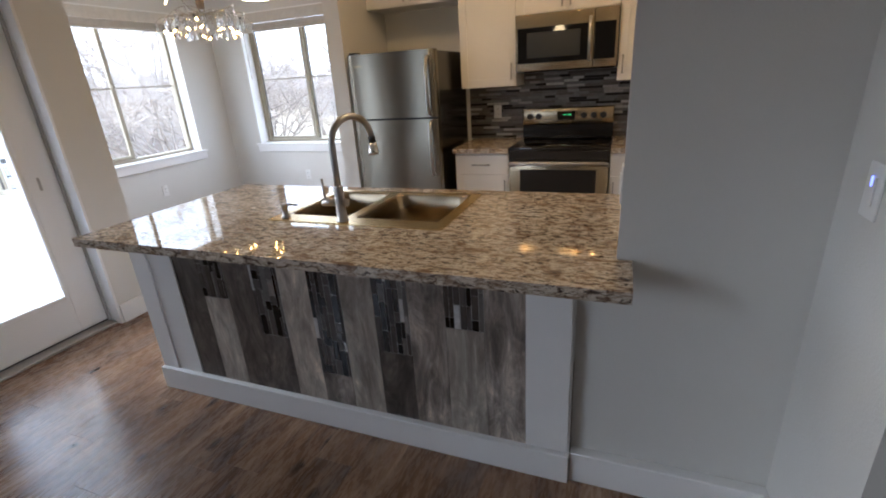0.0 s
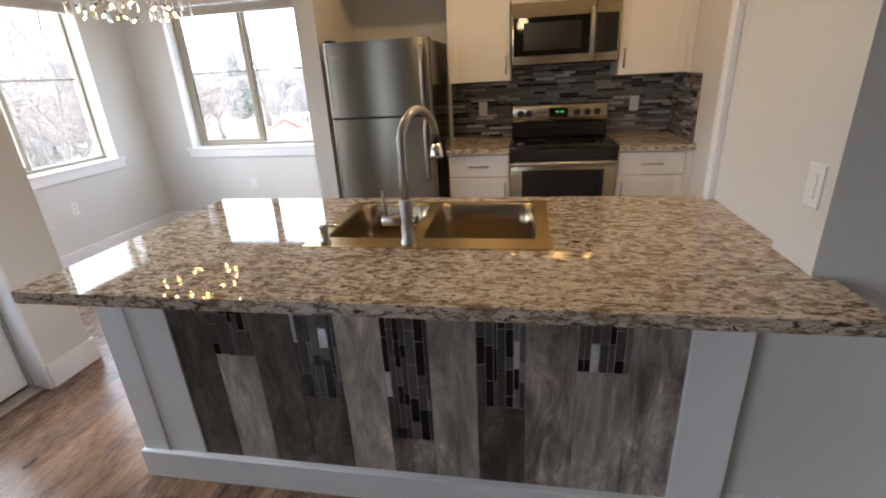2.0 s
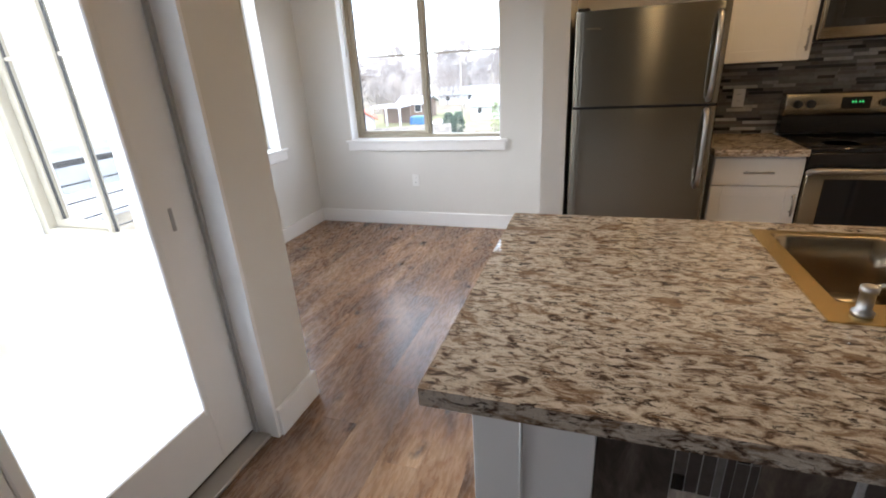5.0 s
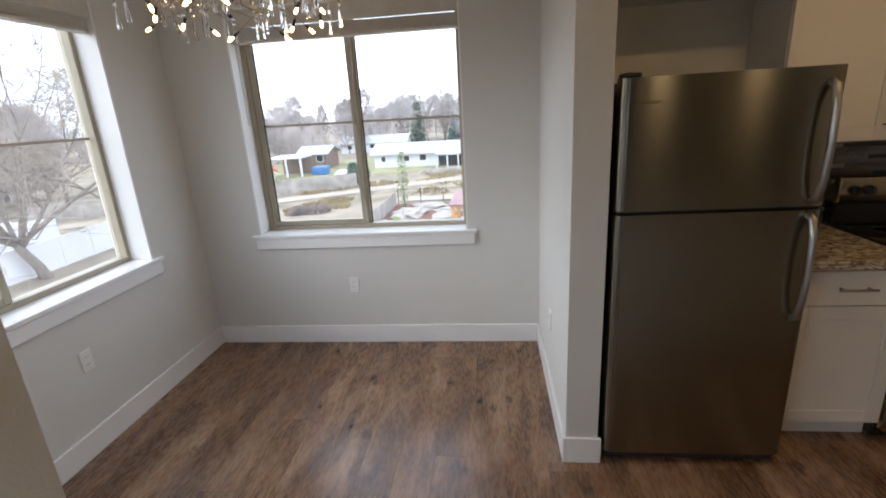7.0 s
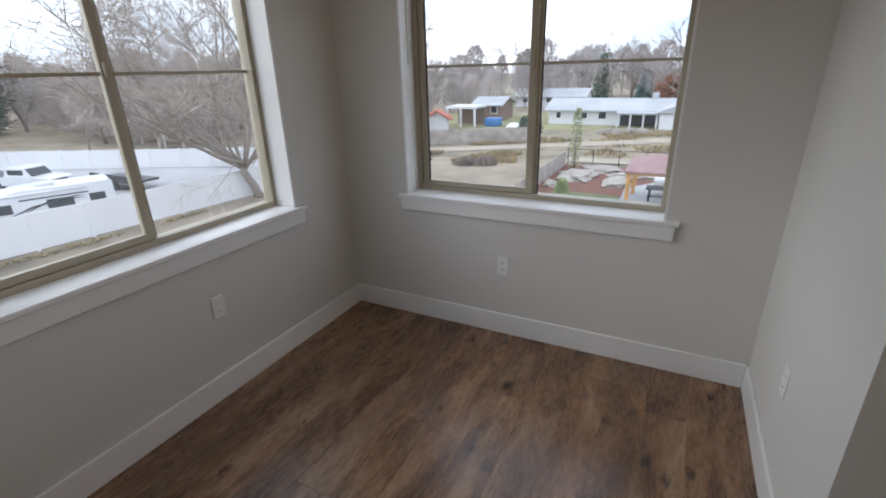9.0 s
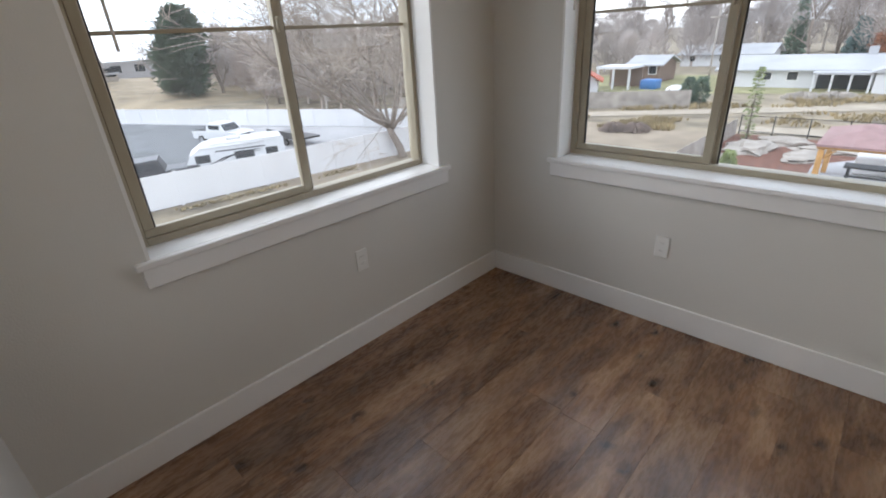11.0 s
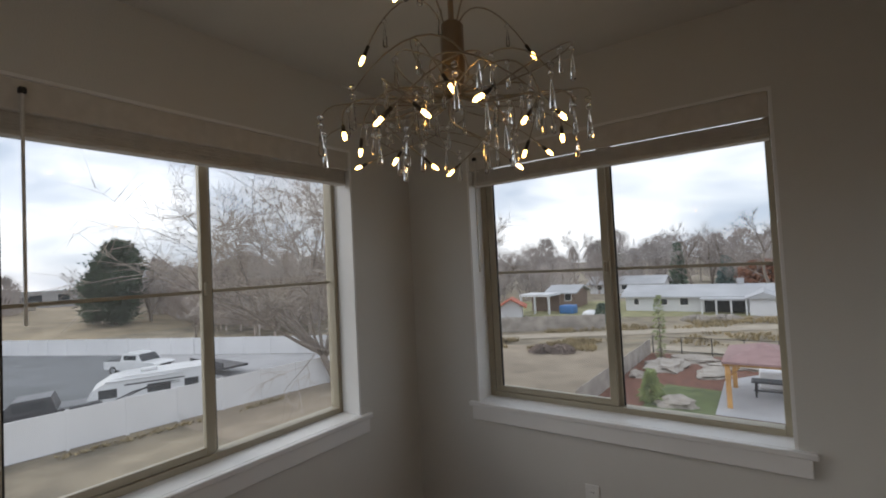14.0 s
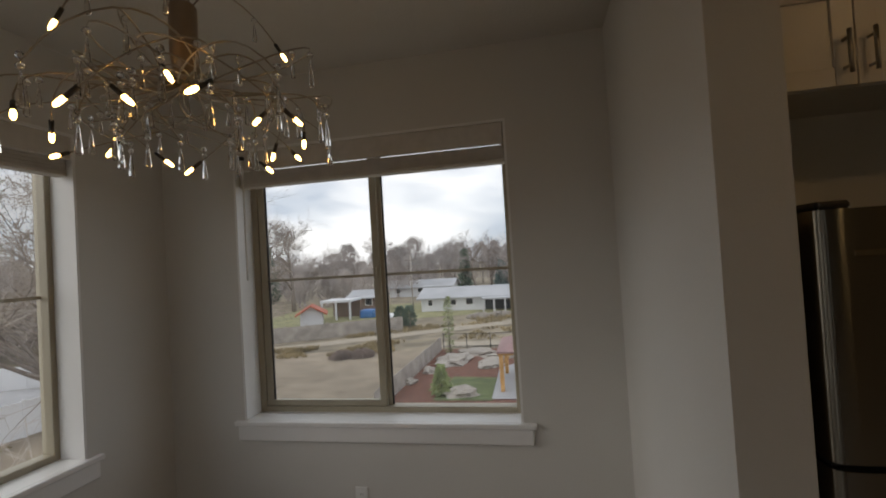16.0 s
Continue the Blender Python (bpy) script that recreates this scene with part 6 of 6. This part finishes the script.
for k, (x, y, w, h, m) in enumerate(((-128, 6, 22, 5.5, shader("blue_grey_wall", (0.20, 0.27, 0.36), 0.7, vary=0.1)), (-122, -18, 18, 5, shader("brick_red_wall", (0.32, 0.15, 0.12), 0.8, vary=0.15)), (-140, 34, 26, 4, shader("grey_metal_wall", (0.34, 0.33, 0.33), 0.6, vary=0.1)), (-118, 22, 14, 2.2, shader("tan_wall", (0.40, 0.36, 0.31), 0.7, vary=0.1)))):
    hh = thing("commercial_building", (x, y, GZ), "low distant commercial building with flat roof", "building", "far buildings")
    part("wall", box(x - 8, x, y - w / 2, y + w / 2, GZ, GZ + 2 + h), m, hh)
    part("roof", box(x - 8.3, x + 0.3, y - w / 2 - 0.3, y + w / 2 + 0.3, GZ + 2 + h, GZ + 2.35 + h), PALEROOF, hh)
    for i in range(5):
        yy = y - w / 2 + (i + 0.5) * w / 5
        part("window", box(x + 0.001, x + 0.06, yy - 1.1, yy + 1.1, GZ + 3.8, GZ + 5.4), DARKWIN, hh)
aw = thing("carport", (-29, 65, GZ), "white flat-roofed carport with posts", "carport")
part("roof", box(-31.4, -26.8, 63.2, 67.5, GZ + 2.5, GZ + 2.8), SIDING, aw)
part("back", box(-31.3, -26.9, 67.2, 67.4, GZ, GZ + 2.5), BROWNWALL, aw)
for x in (-31.2, -29.1, -27.0):
    part("post", box(x - 0.12, x + 0.12, 63.3, 63.54, GZ, GZ + 2.5), SIDING, aw)
tp = part("tarp_stack", box(-26.0, -24.0, 64.5, 66.5, GZ, GZ + 1.15, 0.12, 2), BLUETARP)
tagged(tp, "stack covered by a bright blue tarp", "tarp")
cv = part("parasol_top", lathe([(1.05, -0.25), (1.1, 0.1), (0.9, 0.45), (0.5, 0.68), (0.05, 0.75)], (-20.6, 61.5, GZ + 0.25), 14), CARWHITE)
cv.name = "covered_car"
tagged(cv, "small white covered car in a far yard", "car")
po = thing("utility_pole", (-19.6, 70, GZ), "grey wooden utility pole with crossarm", "utility pole")
part("pole", cyl((-19.6, 70, GZ), (-19.6, 70, GZ + 8.5), 0.13, 0.1, n=8), GREYWOOD, po)
part("crossarm", box(-20.5, -18.7, 69.93, 70.07, GZ + 7.8, GZ + 7.95), GREYWOOD, po)
lp = thing("street_lamp", (-42, 28.4, GZ), "grey steel street lamp in the lot", "street lamp")
part("pole", cyl((-42, 28.4, GZ), (-42, 28.4, GZ + 5), 0.09, 0.06, n=8), GREYWOOD, lp)
part("head", box(-42.6, -41.9, 28.25, 28.55, GZ + 5, GZ + 5.15, 0.03), GREYWOOD, lp)

# gazebo, table
gz = thing("gazebo", (-1.9, 31.0, GZ), "cedar gazebo with mauve shingle hip roof", "gazebo")
gx0, gx1, gy0, gy1 = -3.3, -0.4, 28.6, 32.6
for x in (gx0, gx1):
    for y in (gy0, gy1):
        p_ = part("post", box(x - 0.11, x + 0.11, y - 0.11, y + 0.11, GZ + 0.09, GZ + 2.1, 0.01), CEDAR, gz)
        s_ = 1 if x == gx0 else -1
        part("brace", tube([(x, y, GZ + 1.55), (x + s_ * 0.5, y, GZ + 2.08)], 0.06, 4), CEDAR, p_)
for b in ((gx0 - 0.2, gx1 + 0.2, gy0 - 0.06, gy0 + 0.06), (gx0 - 0.2, gx1 + 0.2, gy1 - 0.06, gy1 + 0.06), (gx0 - 0.06, gx0 + 0.06, gy0, gy1), (gx1 - 0.06, gx1 + 0.06, gy0, gy1)):
    part("beam", box(*b, GZ + 2.1, GZ + 2.26), CEDAR, gz)
bm = bmesh.new()
e0 = [bm.verts.new((x, y, GZ + 2.24)) for x, y in ((gx0 - 0.22, gy0 - 0.3), (gx1 + 0.22, gy0 - 0.3), (gx1 + 0.22, gy1 + 0.3), (gx0 - 0.22, gy1 + 0.3))]
e1 = [bm.verts.new((v.co.x, v.co.y, GZ + 2.34)) for v in e0]
ap = bm.verts.new((-1.85, 30.6, GZ + 2.98))
for i in range(4):
    bm.faces.new((e0[i], e0[(i + 1) % 4], e1[(i + 1) % 4], e1[i]))
    bm.faces.new((e1[i], e1[(i + 1) % 4], ap))
bm.faces.new(e0[::-1])
part("roof", bm, MAUVEROOF, gz)
tb = thing("patio_table", (-1.2, 31.4, GZ), "black patio table under the gazebo", "table")
part("tabletop", box(-2.5, 0.0, 30.9, 31.9, GZ + 0.82, GZ + 0.88, 0.01), BLACKMATT, tb)
for x in (-2.3, -0.2):
    for y in (31.0, 31.8):
        part("leg", box(x - 0.05, x + 0.05, y - 0.05, y + 0.05, GZ + 0.09, GZ + 0.82), BLACKMATT, tb)
part("bench_rail", box(-2.4, -0.1, 30.98, 31.03, GZ + 0.4, GZ + 0.47), BLACKMATT, tb)
sp = part("hot_tub_cover", box(-2.2, 0.4, 32.8, 34.4, GZ + 0.09, GZ + 1.0, 0.12, 2), WHITEVINYL)
tagged(sp, "white covered hot tub behind the table", "hot tub")


# ---- vehicles ----
def wheel(parent, x, y, r=0.38, w=0.24):
    t_ = part("wheel", cyl((x, y - w / 2, r), (x, y + w / 2, r), r, n=18), RUBBER, parent, "black tyre")
    part("rim", cyl((x, y - w / 2 - 0.01, r), (x, y + w / 2 + 0.01, r), r * 0.6, n=14), CHROME, t_, "silver rim")


def pickup(m, paint, label):
    t_ = thing("pickup_truck", (0, 0, 0), label, "pickup truck")
    body = bmesh.new()
    side = [(-2.85, 0.45), (2.85, 0.45), (2.85, 0.98), (2.6, 1.08), (1.35, 1.14), (0.75, 1.80), (-0.75, 1.86), (-1.0, 1.15), (-2.85, 1.12)]
    for yy in (-0.95, 0.95):
        body.faces.new([body.verts.new((x, yy * (0.88 if z > 1.3 else 1), z)) for x, z in side])
    fs = body.faces[:]
    va, vb = fs[0].verts[:], fs[1].verts[:]
    for i in range(len(va)):
        j = (i + 1) % len(va)
        body.faces.new((va[i], va[j], vb[j], vb[i]))
    bmesh.ops.recalc_face_normals(body, faces=body.faces[:])
    part("body", body, paint, t_)
    part("bed", box(-2.75, -1.1, -0.8, 0.8, 1.06, 1.17), CARDARK, t_, "dark open bed")
    for yy in (-1, 1):
        part("side_window", box(-0.62, 0.72, yy * 0.895 - 0.03, yy * 0.895 + 0.03, 1.24, 1.68), DARKWIN, t_)
        part("headlight", box(2.80, 2.87, yy * 0.72 - 0.16, yy * 0.72 + 0.16, 0.72, 0.92), CHROME, t_)
        for xx in (-1.8, 1.85):
            wheel(t_, xx, yy * 0.86)
    wsb = bmesh.new()
    wsb.faces.new([wsb.verts.new(v) for v in ((1.33, -0.84, 1.2), (1.33, 0.84, 1.2), (0.84, 0.76, 1.74), (0.84, -0.76, 1.74))])
    part("windscreen", wsb, DARKWIN, t_)
    part("bumper", box(2.83, 2.95, -0.92, 0.92, 0.45, 0.66, 0.02), CHROME, t_)
    part("grille", box(2.84, 2.89, -0.5, 0.5, 0.68, 0.95, 0.01), CARDARK, t_)
    t_.matrix_world = m
    return t_


pickup(Matrix.Translation((-43.9, 18.7, GZ + 0.06)) @ Matrix.Rotation(radians(18), 4, "Z") @ Matrix.Diagonal((0.97, 0.97, 0.95, 1)), CARWHITE, "white pickup truck parked by the far fence")
pickup(Matrix.Translation((-32.8, 9.6, GZ + 0.06)) @ Matrix.Rotation(radians(250), 4, "Z"), CARDARK, "dark pickup truck parked beside the fence")
pickup(Matrix.Translation((-66, -2, GZ + 0.06)) @ Matrix.Rotation(radians(70), 4, "Z"), CARDARK, "dark pickup truck at the lot's far side")


def camper(m, length, label):
    t_ = thing("travel_trailer", (0, 0, 0), label, "travel trailer")
    side = [(-length / 2 + 0.1, 0.55), (length / 2, 0.55), (length / 2, 2.75), (length / 2 - 0.1, 2.85), (-length / 2 + 1.7, 2.85), (-length / 2 + 1.0, 2.68), (-length / 2 + 0.3, 2.1), (-length / 2 - 0.05, 1.3)]
    b_ = bmesh.new()
    va = [b_.verts.new((x, -1.2, z)) for x, z in side]
    vb = [b_.verts.new((x, 1.2, z)) for x, z in side]
    b_.faces.new(va)
    b_.faces.new(vb[::-1])
    for i in range(len(va)):
        j = (i + 1) % len(va)
        b_.faces.new((va[i], vb[i], vb[j], va[j]))
    bmesh.ops.recalc_face_normals(b_, faces=b_.faces[:])
    part("body", b_, CARWHITE, t_)
    for x, w in ((-length * 0.33, 0.8), (length * 0.08, 1.1), (length * 0.36, 0.7)):
        for s in (-1, 1):
            part("window", box(x - w / 2, x + w / 2, s * 1.2 - 0.02, s * 1.2 + 0.02, 1.5, 2.1, 0.005), DARKWIN, t_, "black tinted window")
    part("stripe", box(-length * 0.2, length * 0.3, -1.215, -1.203, 2.2, 2.3), CARDARK, t_, "dark curved side stripe")
    for k in range(2):
        part("stripe", tube([(-length * 0.3 + k * 0.5, -1.21, 1.25 + 0.12 * k), (-length * 0.12 + k * 0.5, -1.21, 1.75 + 0.12 * k), (length * 0.1 + k * 0.5, -1.21, 1.95 + 0.12 * k), (length * 0.26, -1.21, 1.92 + 0.14 * k)], [0.02, 0.06, 0.05, 0.015], 6), CARDARK, t_, "dark curved side stripe")
    part("awning", cyl((-length * 0.35, -1.28, 2.62), (length * 0.3, -1.28, 2.62), 0.07, n=8), CARWHITE, t_)
    part("roof_vent", box(-0.4, 0.4, -0.35, 0.35, 2.85, 3.05, 0.03), CARWHITE, t_)
    for s in (-1, 1):
        for x in (-0.5, 0.4):
            wheel(t_, x, s * 1.05, 0.35)
    part("hitch", tube([(-length / 2 + 0.1, -0.5, 0.6), (-length / 2 - 1.0, 0, 0.55), (-length / 2 + 0.1, 0.5, 0.6)], 0.05, 6), CARDARK, t_)
    t_.matrix_world = m
    return t_


camper(Matrix.Translation((-31.7, 14.6, GZ + 0.04)) @ Matrix.Rotation(radians(68), 4, "Z") @ Matrix.Diagonal((1.05, 0.95, 0.8, 1)), 5.6, "white travel trailer parked behind the fence")
camper(Matrix.Translation((-33.2, 1.5, GZ + 0.06)) @ Matrix.Rotation(radians(88), 4, "Z"), 5.0, "white box trailer parked behind the fence")
bt = thing("flatbed_trailer", (-37.5, 22, GZ), "dark flatbed utility trailer in the lot", "trailer")
part("deck", box(-40.2, -35.2, 21, 23, GZ + 0.6, GZ + 0.75), CARDARK, bt)
part("rail", box(-40.2, -35.2, 20.95, 21.02, GZ + 0.75, GZ + 1.15), CARDARK, bt)
for x in (-38.2, -37.3):
    part("wheel", cyl((x, 20.9, GZ + 0.36), (x, 21.1, GZ + 0.36), 0.33, n=14), RUBBER, bt)


# ---- floor boards ----
SUB = shader("dark_joint", (0.03, 0.02, 0.015), 0.8)
floor = thing("floor", (0, 0, 0), "brown rustic wood-look plank flooring with dark knots", "floor", kind="structure")
part("underlay", box(-1.80, 4.4, -3.7, YB + 0.2, -0.12, -0.006, bm=box(XL - 0.2, -1.80, 2.16, YB + 0.2, -0.12, -0.006)), SUB, floor)
plank_me = {}


def plank_mesh(w, l):
    key = (round(w, 4), round(l, 3))
    if key not in plank_me:
        me = bpy.data.meshes.new("plank")
        bm = box(0.0002, w - 0.0002, 0.0002, l - 0.0002, -0.006, 0.0, 0.0006)
        bm.to_mesh(me)
        bm.free()
        me.materials.append(FLOORWOOD)
        plank_me[key] = me
    return plank_me[key]


rng = random.Random(21)
PW, PL = 0.178, 1.22
rest = bmesh.new()
x = XL
while x < 4.3:
    w = min(PW, 4.3 - x)
    y = -3.6 - rng.uniform(0, PL)
    while y < YB:
        y0, y1 = max(y, -3.6), min(y + PL, YB)
        if x < -1.78:
            y0 = max(y0, 2.34)
        if y1 - y0 > 0.02:
            if y1 > 0.3 and x < 2.1:
                o = new("plank", plank_mesh(w, y1 - y0))
                o.parent, o.location = floor, (x, y0, 0)
            else:
                box(x + 0.0007, x + w - 0.0007, y0 + 0.0007, y1 - 0.0007, -0.006, 0.0, bm=rest)
        y += PL
    x += PW
tagged(part("far_planks", rest, FLOORWOOD, floor), kind="stuff")
